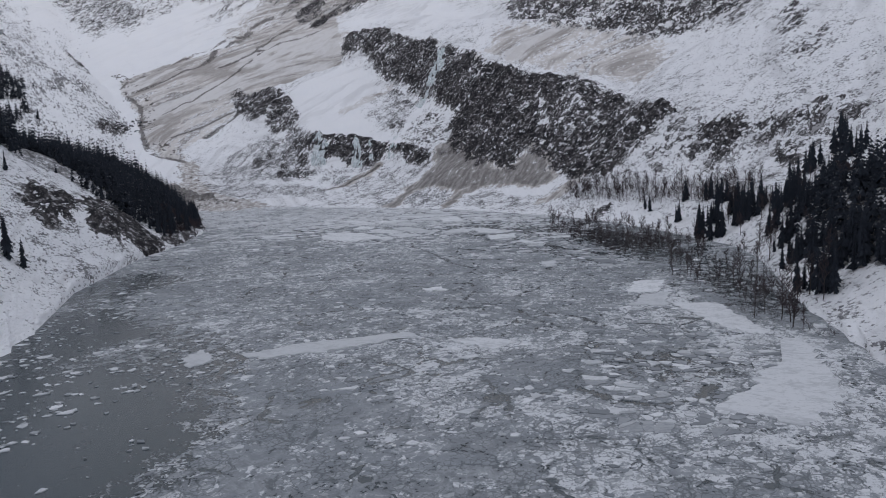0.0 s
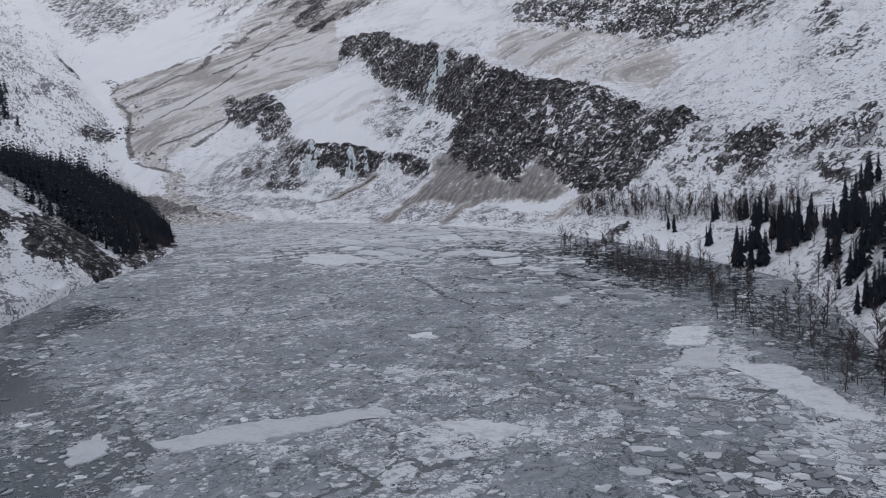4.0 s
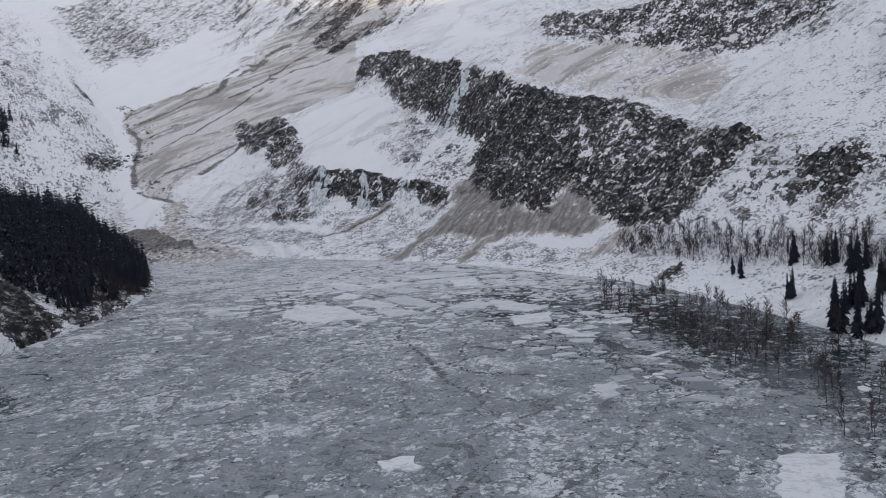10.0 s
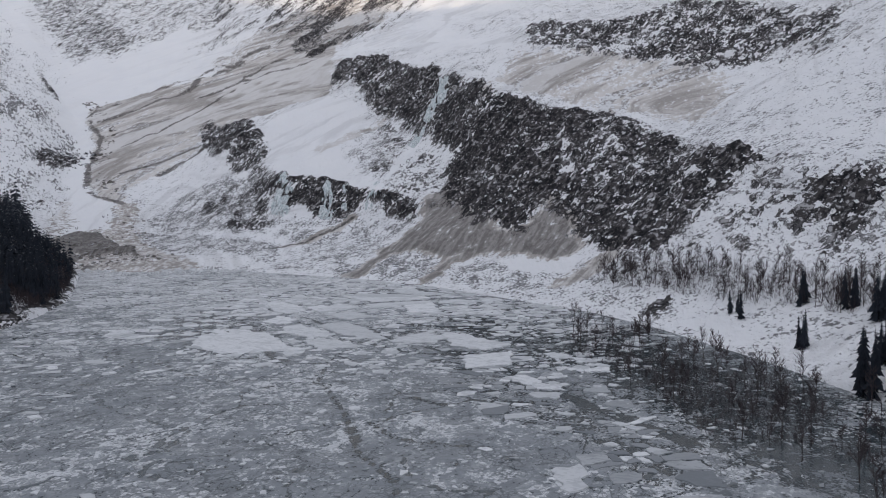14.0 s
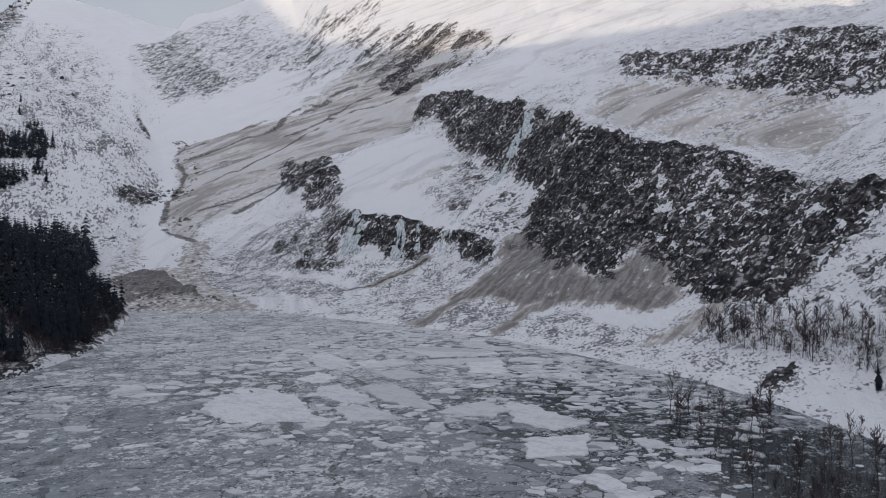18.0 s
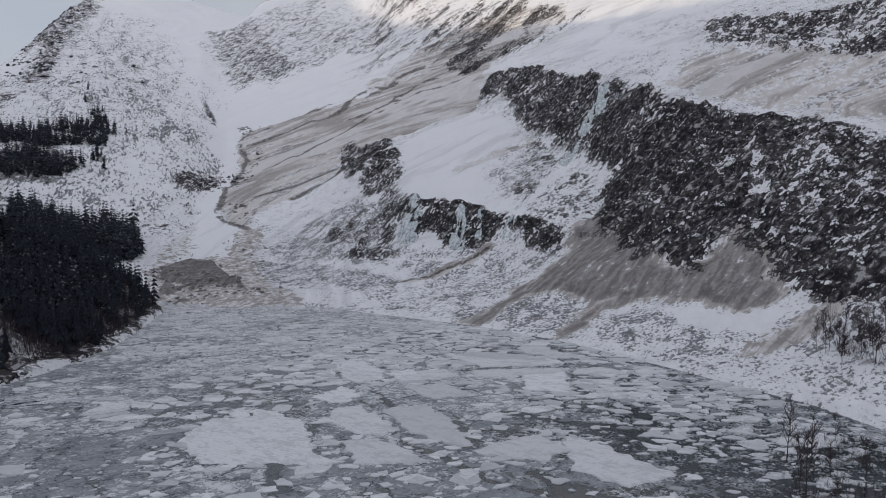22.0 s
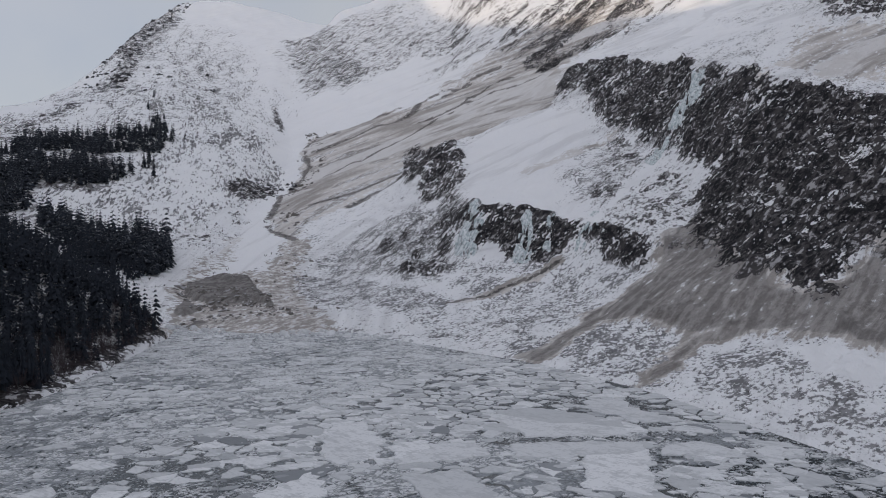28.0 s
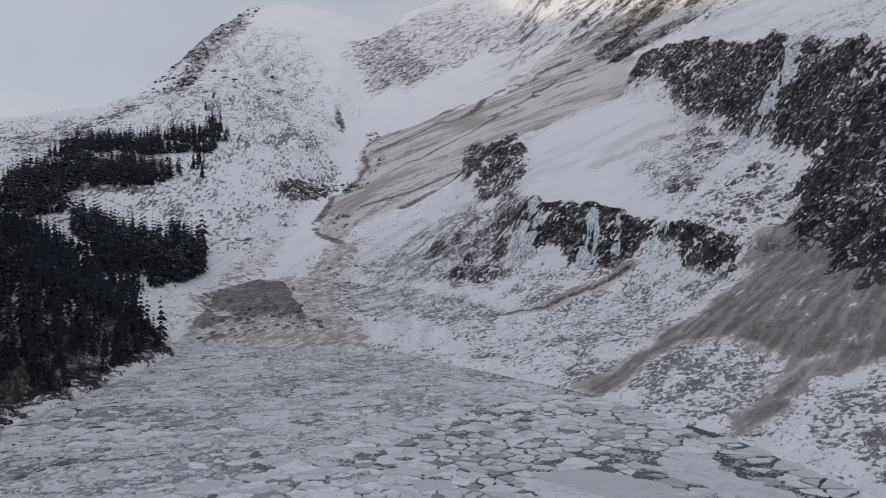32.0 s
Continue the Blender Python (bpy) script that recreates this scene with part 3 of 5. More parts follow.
# areas of the slopes in plan: (outline, strength, softness of the edge)
ROCK_AREAS = {
    "rim_band": ([(83, 1329), (152, 1240), (214, 1158), (245, 1011), (256, 899), (252, 880), (234, 972), (209, 1134), (149, 1219), (82, 1307)], 0.95, 4),
    "far_crags": ([(-1409, 3106), (-1460, 3507), (-1346, 3631), (-1147, 3502), (-479, 2799), (-525, 2614), (-621, 2580), (-712, 2577), (-849, 2563), (-1069, 2700)], 0.38, 110),
    "far_crags_dark": ([(-1173, 2902), (-1176, 3071), (-1084, 2982), (-978, 2813), (-985, 2675)], 0.62, 16),
    "sunlit_crags": ([(-498, 2568), (-399, 2639), (-303, 2581), (-65, 2356), (-113, 2137), (-184, 2131), (-328, 2302)], 0.46, 30),
    "spur_shore": ([(-222, 680), (-228, 781), (-246, 860), (-266, 910), (-318, 1030), (-329, 1030), (-280, 915), (-259, 862), (-241, 781), (-235, 680)], 0.85, 4),
    "right_knoll": ([(411, 1024), (443, 1060), (457, 1023), (413, 933), (385, 924)], 0.55, 12),
    "right_band": ([(284, 780), (310, 743), (338, 701), (348, 668), (325, 624), (287, 638), (283, 749)], 0.55, 16),
    "right_top": ([(405, 1262), (454, 1230), (433, 1026), (388, 926), (352, 973)], 0.34, 25),
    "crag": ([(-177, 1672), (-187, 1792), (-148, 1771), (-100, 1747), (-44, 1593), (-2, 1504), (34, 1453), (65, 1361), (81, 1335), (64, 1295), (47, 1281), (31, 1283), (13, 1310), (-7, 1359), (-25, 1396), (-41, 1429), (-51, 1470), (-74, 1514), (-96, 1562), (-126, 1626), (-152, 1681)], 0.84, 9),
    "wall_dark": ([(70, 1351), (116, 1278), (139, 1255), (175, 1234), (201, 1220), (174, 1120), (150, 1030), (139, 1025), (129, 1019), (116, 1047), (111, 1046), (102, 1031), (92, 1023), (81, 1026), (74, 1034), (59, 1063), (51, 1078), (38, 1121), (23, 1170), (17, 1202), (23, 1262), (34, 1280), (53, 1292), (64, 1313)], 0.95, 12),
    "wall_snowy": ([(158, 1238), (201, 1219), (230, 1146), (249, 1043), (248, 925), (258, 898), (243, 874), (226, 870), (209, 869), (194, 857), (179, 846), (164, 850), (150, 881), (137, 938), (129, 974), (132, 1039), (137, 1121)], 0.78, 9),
    "right_slope_spots": ([(242, 956), (264, 866), (288, 789), (297, 768), (323, 709), (267, 601), (252, 657), (244, 735), (215, 778), (190, 821), (216, 861)], 0.46, 30),
    "right_outcrops": ([(246, 787), (250, 811), (264, 810), (290, 784), (290, 762), (275, 757), (268, 739), (245, 748)], 0.72, 10),
    "right_outcrops_high": ([(271, 707), (292, 719), (313, 689), (273, 611), (261, 650)], 0.66, 12),
    "right_upper_band": ([(345, 902), (380, 909), (419, 895), (376, 812), (348, 839)], 0.44, 30),
    "spine_right": ([(216, 899), (242, 956), (253, 915), (255, 888), (225, 867), (204, 855), (189, 856)], 0.72, 6),
    "ledge": ([(-212, 1364), (-192, 1344), (-169, 1316), (-141, 1306), (-105, 1273), (-72, 1251), (-53, 1228), (-33, 1198), (-19, 1180), (-9, 1154), (-13, 1138), (-27, 1163), (-47, 1183), (-55, 1207), (-80, 1232), (-91, 1227), (-105, 1230), (-117, 1236), (-134, 1245), (-150, 1276), (-165, 1288), (-175, 1281), (-186, 1286), (-195, 1307)], 0.86, 4),
    "pinnacle": ([(-437, 1770), (-417, 1785), (-376, 1706), (-356, 1718), (-336, 1715), (-270, 1550), (-238, 1473), (-239, 1428), (-258, 1443), (-271, 1435), (-288, 1442), (-304, 1478), (-359, 1578), (-408, 1691)], 0.74, 7),
    "pinnacle_spine": ([(-248, 1432), (-193, 1337), (-197, 1314), (-252, 1353), (-284, 1346), (-306, 1350), (-275, 1403)], 0.5, 8),
    "crag_low": ([(-259, 1297), (-252, 1335), (-234, 1318), (-201, 1274), (-192, 1255), (-212, 1249), (-238, 1263)], 0.7, 5),
    "crag_low_skirt": ([(-306, 1350), (-304, 1382), (-271, 1390), (-205, 1310), (-188, 1270), (-201, 1274), (-252, 1335), (-271, 1311)], 0.44, 10),
    "scree": ([(-72, 1500), (-29, 1399), (13, 1310), (18, 1199), (13, 1180), (-10, 1161), (-53, 1234), (-87, 1309), (-80, 1391)], 0.42, 14),
    "upper_wall": ([(128, 1649), (187, 1524), (271, 1523), (391, 1664), (442, 1416), (493, 1275), (463, 1238), (417, 1250), (380, 1277), (332, 1297), (300, 1365), (249, 1404), (175, 1424), (130, 1451)], 0.72, 22),
    "mid_crags": ([(-364, 2276), (-348, 2462), (-250, 2290), (-225, 2297), (-221, 2507), (-174, 2527), (-127, 2476), (-164, 2316), (-203, 2144), (-256, 2175), (-302, 2162)], 0.62, 10),
    "slide_head": ([(-580, 2558), (-478, 2583), (-360, 2525), (-258, 2520), (-191, 2551), (-361, 2692), (-487, 2758), (-579, 2725), (-648, 2574)], 0.34, 20),
    "gully_wall": ([(-1098, 2490), (-1071, 2482), (-939, 2300), (-893, 2198), (-959, 2271)], 0.78, 6),
    "bank_rock": ([(-663, 1633), (-682, 1700), (-676, 1717), (-655, 1726), (-624, 1704), (-604, 1655), (-633, 1661), (-602, 1598), (-616, 1585)], 0.72, 6),
    "bank_rock_low": ([(-610, 1575), (-541, 1478), (-536, 1458), (-578, 1516)], 0.7, 4),
    "bank_line": ([(-559, 1335), (-529, 1392), (-511, 1362), (-536, 1317)], 0.5, 6),
    "left_ridge": ([(-1618, 2432), (-1837, 2782), (-3267, 4653), (-3112, 4725), (-3018, 4767), (-2002, 3346), (-1819, 2959), (-1659, 2638), (-1293, 2120)], 0.62, 30),
    "left_ridge_low": ([(-1148, 1573), (-1165, 1727), (-1330, 2107), (-1245, 2058), (-1098, 1753), (-992, 1519), (-896, 1378)], 0.5, 30),
    "left_face": ([(-929, 1484), (-1318, 2103), (-2002, 3346), (-1741, 3350), (-1141, 2481), (-806, 1798), (-1021, 1868), (-961, 1618)], 0.2, 60),
    "saddle_crag": ([(-1542, 3329), (-1468, 3346), (-1498, 3636), (-1089, 3008), (-1042, 2888), (-1019, 2693), (-1003, 2548), (-1211, 2845)], 0.52, 30),
    "far_crag_dark": ([(-1129, 2916), (-1158, 3088), (-1061, 2962), (-919, 2803), (-932, 2666), (-1000, 2681)], 0.6, 20),
    "lower_right": ([(141, 872), (157, 886), (169, 888), (147, 807), (140, 817), (140, 847)], 0.62, 10),
    "bank_scrub": ([(131, 898), (154, 860), (174, 812), (163, 776), (146, 800), (136, 850)], 0.44, 8),
    "notch": ([(134, 755), (148, 780), (164, 770), (163, 759), (145, 738)], 0.85, 4),
    "spur_rock": ([(-258, 594), (-275, 650), (-267, 660), (-259, 661), (-249, 670), (-232, 674), (-208, 635), (-224, 619), (-228, 613), (-234, 605), (-235, 573), (-241, 564)], 1.1, 5),
    "spur_rock_face": ([(-286, 571), (-277, 593), (-267, 603), (-267, 648), (-253, 570), (-244, 519), (-252, 516), (-269, 536)], 0.85, 6),
}
DIRT_AREAS = {
    "slide": ([(-791, 2124), (-746, 2239), (-584, 2177), (-499, 2332), (-429, 2383), (-310, 2334), (-236, 2143), (-193, 1771), (-182, 1675), (-215, 1649), (-269, 1692), (-317, 1715), (-333, 1707), (-374, 1701), (-420, 1737), (-395, 1658), (-423, 1630), (-435, 1571), (-448, 1522), (-449, 1471), (-438, 1424), (-427, 1407), (-469, 1429), (-539, 1539), (-601, 1702), (-649, 1829), (-744, 2007)], 0.74, 8),
    "slide_upper": ([(-586, 2340), (-549, 2505), (-450, 2593), (-324, 2567), (-221, 2561), (-101, 2479), (-158, 2161), (-226, 2139), (-180, 1693), (-225, 1694)], 0.52, 30),
    "toe": ([(-423, 1169), (-418, 1197), (-432, 1264), (-411, 1303), (-420, 1352), (-435, 1418), (-415, 1412), (-362, 1282), (-304, 1205), (-238, 1118), (-207, 1079), (-222, 1046), (-272, 1048), (-316, 1026), (-367, 1099)], 0.76, 8),
    "mound": ([(-411, 1185), (-430, 1219), (-428, 1249), (-425, 1270), (-410, 1275), (-366, 1227), (-295, 1147), (-294, 1128), (-338, 1174), (-338, 1156), (-356, 1153), (-369, 1143), (-397, 1168)], 1.3, 7),
    "mound_west": ([(-373, 1105), (-388, 1134), (-395, 1168), (-358, 1130), (-355, 1093)], 1.22, 6),
    "mound_shore": ([(-343, 1067), (-344, 1101), (-329, 1100), (-330, 1080)], 1.3, 4),
    "fan_west": ([(-47, 1095), (-25, 1116), (-6, 1144), (5, 1192), (17, 1206), (38, 1151), (60, 1080), (75, 1048), (84, 1036), (93, 1037), (104, 1048), (116, 1062), (132, 1039), (128, 976), (133, 964), (134, 938), (122, 933), (104, 937), (88, 971), (69, 987), (40, 1018), (25, 1020), (0, 1040), (-25, 1060)], 0.98, 6),
    "fan_dark": ([(-47, 1095), (-25, 1116), (-6, 1108), (10, 1068), (40, 1041), (24, 1027), (-1, 1045), (-33, 1074)], 1.12, 10),
    "fan_shade": ([(80, 1002), (99, 1018), (104, 968), (121, 972), (118, 947), (105, 945), (88, 974)], 1.14, 8),
    "tongue": ([(-2, 939), (4, 955), (10, 985), (18, 1021), (36, 1030), (53, 1018), (53, 1009), (29, 1004), (19, 974), (11, 954)], 0.95, 5),
    "tongue_high": ([(92, 856), (109, 881), (127, 898), (146, 911), (163, 912), (176, 915), (171, 896), (152, 882), (133, 870), (115, 855)], 0.9, 7),
    "strip": ([(-162, 1168), (-137, 1185), (-120, 1206), (-90, 1222), (-67, 1217), (-63, 1209), (-86, 1214), (-115, 1197), (-133, 1175), (-156, 1155)], 0.9, 4),
    "upper_talus": ([(77, 1355), (114, 1451), (174, 1419), (247, 1397), (298, 1357), (331, 1292), (350, 1246), (286, 1061), (264, 1099), (240, 1193), (155, 1269)], 0.66, 18),
    "snow_streak": ([(-168, 1429), (-123, 1498), (-66, 1510), (-72, 1500), (-110, 1460), (-155, 1402)], 0.5, 10),
    "below_crag": ([(-1, 1481), (76, 1350), (103, 1425), (93, 1354), (73, 1339)], 0.4, 10),
    "bank_left": ([(-441, 1208), (-483, 1315), (-532, 1461), (-481, 1378), (-439, 1277), (-423, 1216)], 0.4, 10),
    "fan_tongue": ([(-68, 1011), (-58, 1030), (-52, 1053), (-46, 1082), (-41, 1105), (-27, 1105), (-32, 1084), (-40, 1052), (-47, 1023), (-54, 999)], 0.98, 4),
    "fan_brow": ([(-41, 1105), (-13, 1112), (-4, 1159), (1, 1169), (17, 1157), (38, 1095), (56, 1067), (52, 1020), (36, 1032), (19, 1027), (15, 1041), (-7, 1068), (-29, 1078)], 0.98, 5),
}
BRUSH_AREAS = {
    "mid_slope": ([(-387, 1355), (-360, 1431), (-288, 1441), (-218, 1404), (-190, 1288), (-186, 1221), (-291, 1294)], 0.95, 14),
    "below_ledge": ([(-189, 1284), (-126, 1238), (-80, 1230), (-9, 1148), (-46, 1088), (-55, 1023), (-131, 1083), (-155, 1163)], 0.85, 12),
    "snowfield_east": ([(-93, 1311), (-129, 1409), (-108, 1498), (-72, 1500), (-28, 1394), (-43, 1286), (-55, 1245)], 0.75, 16),
    "apron": ([(-362, 1282), (-360, 1327), (-286, 1282), (-216, 1226), (-158, 1173), (-136, 1076), (-149, 1080), (-184, 1128), (-243, 1173), (-283, 1185), (-332, 1231)], 1.0, 8),
    "apron_mid": ([(-376, 1363), (-313, 1350), (-179, 1219), (-139, 1244), (-88, 1213), (-47, 1082), (-61, 1012), (-127, 1072), (-158, 1173), (-255, 1266)], 0.62, 20),
    "apron_east": ([(-55, 1001), (-30, 1048), (3, 998), (17, 1010), (75, 973), (99, 890), (128, 833), (151, 820), (135, 759), (112, 805), (69, 868), (7, 943)], 0.92, 16),
    "left_bank": ([(-679, 1431), (-794, 1727), (-951, 2168), (-715, 1882), (-603, 1517), (-516, 1425), (-512, 1292), (-573, 1294)], 0.72, 40),
    "left_mountain": ([(-879, 1405), (-1155, 1926), (-1904, 3250), (-1519, 3009), (-1045, 2356), (-712, 1773), (-521, 1435), (-583, 1322), (-598, 1260)], 0.58, 80),
    "right_slope": ([(181, 825), (242, 956), (263, 851), (323, 710), (219, 509), (225, 594), (205, 681)], 0.5, 40),
    "right_high": ([(263, 851), (335, 905), (410, 880), (323, 710)], 0.25, 40),
    # strengths above 1 colour the woods' floor dark: litter, brush and tree shade
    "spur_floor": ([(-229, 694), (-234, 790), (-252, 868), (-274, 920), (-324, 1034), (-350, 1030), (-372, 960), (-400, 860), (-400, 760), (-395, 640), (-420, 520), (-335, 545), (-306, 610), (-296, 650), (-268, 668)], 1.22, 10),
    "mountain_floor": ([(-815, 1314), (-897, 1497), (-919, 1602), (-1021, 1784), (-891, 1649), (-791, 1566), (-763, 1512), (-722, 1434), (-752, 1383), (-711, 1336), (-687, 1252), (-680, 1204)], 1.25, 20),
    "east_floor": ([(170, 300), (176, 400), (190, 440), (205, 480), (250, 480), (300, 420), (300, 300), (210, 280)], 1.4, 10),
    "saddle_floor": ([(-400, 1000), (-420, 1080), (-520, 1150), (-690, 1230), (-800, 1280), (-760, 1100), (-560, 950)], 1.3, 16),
    "spur": ([(-200, 450), (-215, 640), (-330, 1030), (-440, 1000), (-500, 700), (-420, 350)], 0.6, 30),
    "fan_brush": ([(-48, 1006), (-39, 1070), (-6, 1065), (17, 1039), (10, 988), (2, 958), (-19, 966)], 0.95, 6),
    "tongue_brush": ([(8, 945), (20, 980), (39, 988), (48, 962), (44, 902), (27, 927)], 0.9, 8),
}
# narrow lines of bare dark earth and rock, levee shadow included as colour: (line, half width)
DARK_LINES = {
    # slide edges: the levee's shadow laid in as dark colour with the bare earth
    "edge_low": ([(-527, 1517), (-565, 1606), (-610, 1728), (-640, 1823), (-667, 1897), (-722, 1985), (-746, 2025)], 5.0),
    "edge_foot": ([(-505, 1478), (-458, 1423), (-430, 1409)], 4.0),
    "edge_high": ([(-770, 2073), (-770, 2115), (-730, 2144), (-693, 2181), (-640, 2184), (-603, 2228), (-567, 2326), (-505, 2353), (-469, 2428), (-371, 2372)], 5.5),
    "band": ([(-721, 2013), (-656, 2035), (-598, 2076), (-562, 2150), (-547, 2305), (-499, 2332)], 8.0),
    "flow": ([(-578, 1783), (-515, 1811), (-474, 1871), (-442, 1907), (-428, 2085), (-359, 2096), (-256, 2048)], 3.5),
    "flow_mid": ([(-530, 2097), (-448, 2112), (-381, 2088)], 4.5),
    "flow_low": ([(-504, 1585), (-458, 1626), (-418, 1667), (-401, 1669)], 3.0),
    "flow_top": ([(-440, 2124), (-369, 2188), (-270, 2186), (-179, 2231), (-108, 2409)], 4.0),
    "dark_bank": ([(-433, 1565), (-415, 1610), (-390, 1641)], 7.0),
    "moraine": ([(-161, 1164), (-135, 1180), (-119, 1202), (-89, 1220)], 3.0),
}
# snow that buries all brush
SMOOTH_AREAS = {
    "chute": ([(146, 1202), (152, 1183), (147, 1130), (140, 1094), (138, 1110), (140, 1145)], 0.5, 3),
    "channel": ([(-1050, 2451), (-978, 2411), (-799, 2129), (-612, 1724), (-541, 1543), (-469, 1429), (-428, 1409), (-418, 1329), (-409, 1264), (-434, 1283), (-492, 1375), (-530, 1462), (-595, 1586), (-591, 1641), (-712, 1886), (-776, 1939), (-888, 2205)], 1.0, 6),
    "channel_high": ([(-978, 2411), (-917, 2555), (-812, 2809), (-706, 2702), (-732, 2418), (-796, 2140)], 1.0, 12),
    "snowfield": ([(-283, 1594), (-244, 1625), (-175, 1665), (-121, 1584), (-109, 1504), (-129, 1409), (-93, 1312), (-177, 1349), (-209, 1382)], 1.0, 12),
    "gully": ([(-25, 1390), (-14, 1369), (-38, 1296), (-51, 1259), (-59, 1277), (-43, 1348)], 1.0, 4),
    "fan_snow": ([(65, 983), (106, 955), (104, 938), (121, 927), (131, 917), (108, 895), (73, 935)], 1.0, 5),
    "bank": ([(144, 733), (163, 754), (174, 695), (178, 641), (177, 596), (202, 594), (180, 550), (165, 568), (172, 647), (159, 683)], 1.0, 6),
    "above_rim": ([(64, 1395), (98, 1446), (-178, 2019), (-14, 2116), (116, 1483), (80, 1407)], 0.9, 14),
    "high_right": ([(283, 1005), (369, 1206), (446, 1243), (423, 1046), (295, 783), (272, 824)], 0.5, 30),
}


def near_box(points, margin, x, y):
    """Which of the places lie within a margin of a line's or an outline's box."""
    px, py = [p[0] for p in points], [p[1] for p in points]
    return np.nonzero((x > min(px) - margin) & (x < max(px) + margin) & (y > min(py) - margin) & (y < max(py) + margin))[0]


def cover(areas, x, y, wob):
    out = np.zeros(x.shape)
    for outline, strength, edge in areas.values():
        k = near_box(outline, 3 * edge + 24, x, y)
        if len(k):
            out[k] = np.maximum(out[k], strength * soft(edge_distance(outline, x[k], y[k]) + wob[k] * (0.8 * edge + 4), edge))
    return out


def line_cover(x, y, wob):
    """Strength of the dark lines: 1 on the line, fading at its half width."""
    out = np.zeros(x.shape)
    for line, half in DARK_LINES.values():
        k = near_box(line, 30, x, y)
        if not len(k):
            continue
        best = np.full(len(k), 1e9)
        for (ax, ay), (bx_, by_) in zip(line, line[1:]):
            dx, dy = bx_ - ax, by_ - ay
            t = np.clip(((x[k] - ax) * dx + (y[k] - ay) * dy) / (dx * dx + dy * dy), 0, 1)
            best = np.minimum(best, np.hypot(x[k] - ax - t * dx, y[k] - ay - t * dy))
        out[k] = np.maximum(out[k], soft(half * (1 + 0.8 * wob[k]) - best, half * 0.8))
    return out


HEIGHTS = solve_heights()


def ground_at(x, y):
    """Height of the ground and its cover (rock, dirt, brush) at arrays of x, y."""
    x, y = np.asarray(x, float), np.asarray(y, float)
    h = resample(HEIGHTS, x, y, 12.5)
    wob = fbm(x, y, 70, 4) * 0.9 + fbm(x, y, 17, 3) * 0.8
    rock, dirt, brush = (cover(a, x, y, wob) for a in (ROCK_AREAS, DIRT_AREAS, BRUSH_AREAS))
    bare = np.clip((2300 - y + 0.9 * np.maximum(0, -x - 700)) / 400, 0, 1)                 # no brush on the high slopes
    brush = np.maximum(brush, bare * np.clip(0.30 + 0.5 * fbm(x + 900, y, 240, 3), 0, 1))
    clean = 1 - np.minimum(cover(SMOOTH_AREAS, x, y, wob), 1)
    brush, rock = brush * clean, rock * (0.1 + 0.9 * clean)
    out = -edge_distance(SHORE, x, y)                      # metres from the shore, on land
    far = np.clip((np.hypot(x, y) - 900) / 1500, 0, 1)
    away = np.clip(out / 60, 0, 1)
    u, v = 0.88 * x + 0.47 * y, 0.88 * y - 0.47 * x         # along and across the fall of the slide
    rough = (2.0 + 6.0 * far) * fbm(x, y, 110, 5) + (1.0 + 34.0 * far ** 2) * (1 - 0.65 * soft(-560 - x - 0.12 * (y - 1400), 120)) * fbm(x + 300, y, 190, 6, True)
    crag = np.minimum(rock * 1.2, 1)
    rough = rough + crag * ((6.5 + 8.0 * far) * fbm(u * 0.6, v, 52, 4, True) + (3.2 + 4 * far) * fbm(x, y, 17, 3, True))
    step = h + 4.0 * fbm(x, y, 40, 3) + 0.25 * u             # ledges that dip with the beds
    rough = rough + crag * 1.9 * np.sin(step * 0.55 + 3.0 * fbm(x, y, 25, 3))
    rough = rough + np.minimum(dirt, 1.5) * (1.6 * fbm(u * 0.06, v, 26, 3) + 0.7 * fbm(u * 0.1, v, 9, 2))
    rough = rough + np.clip(dirt - 1.05, 0, 1) * (22.0 + 30.0 * fbm(x, y, 24, 4))
    rough = rough + np.minimum(brush, 1) * 0.9 * fbm(x, y, 9, 3)
    z = h + rough * away
    z = np.maximum(z, 0.35 + 0.03 * np.clip(out, 0, 40))
    z = np.where(out < 0, -np.clip(-out * 0.4, 0, 5) + 0.3 * np.exp(np.minimum(out, 0)), z)
    return z, rock, dirt, brush, far


def grid_mesh(name, co, nu, nv, wrap=False):
    """A mesh of nu x nv points in rows; wrap joins the last column to the first."""
    i = np.arange(nv - 1)[:, None] * nu
    j = np.arange(nu if wrap else nu - 1)[None, :]
    k = (j + 1) % nu
    quads = np.stack([i + j, i + k, i + nu + k, i + nu + j], -1).reshape(-1, 4)
    me = bpy.data.meshes.new(name)
    me.vertices.add(len(co))
    me.vertices.foreach_set("co", np.ascontiguousarray(co, dtype=np.float32).ravel())
    me.loops.add(quads.size)
    me.loops.foreach_set("vertex_index", quads.astype(np.int32).ravel())
    me.polygons.add(len(quads))
    me.polygons.foreach_set("loop_start", np.arange(0, quads.size, 4, dtype=np.int32))
    me.polygons.foreach_set("use_smooth", np.ones(len(quads), bool))
    me.update(calc_edges=True)
    return me


def add_attr(me, name, values):
    a = me.attributes.new(name, "FLOAT", "POINT")
    a.data.foreach_set("value", np.ascontiguousarray(values, dtype=np.float32))


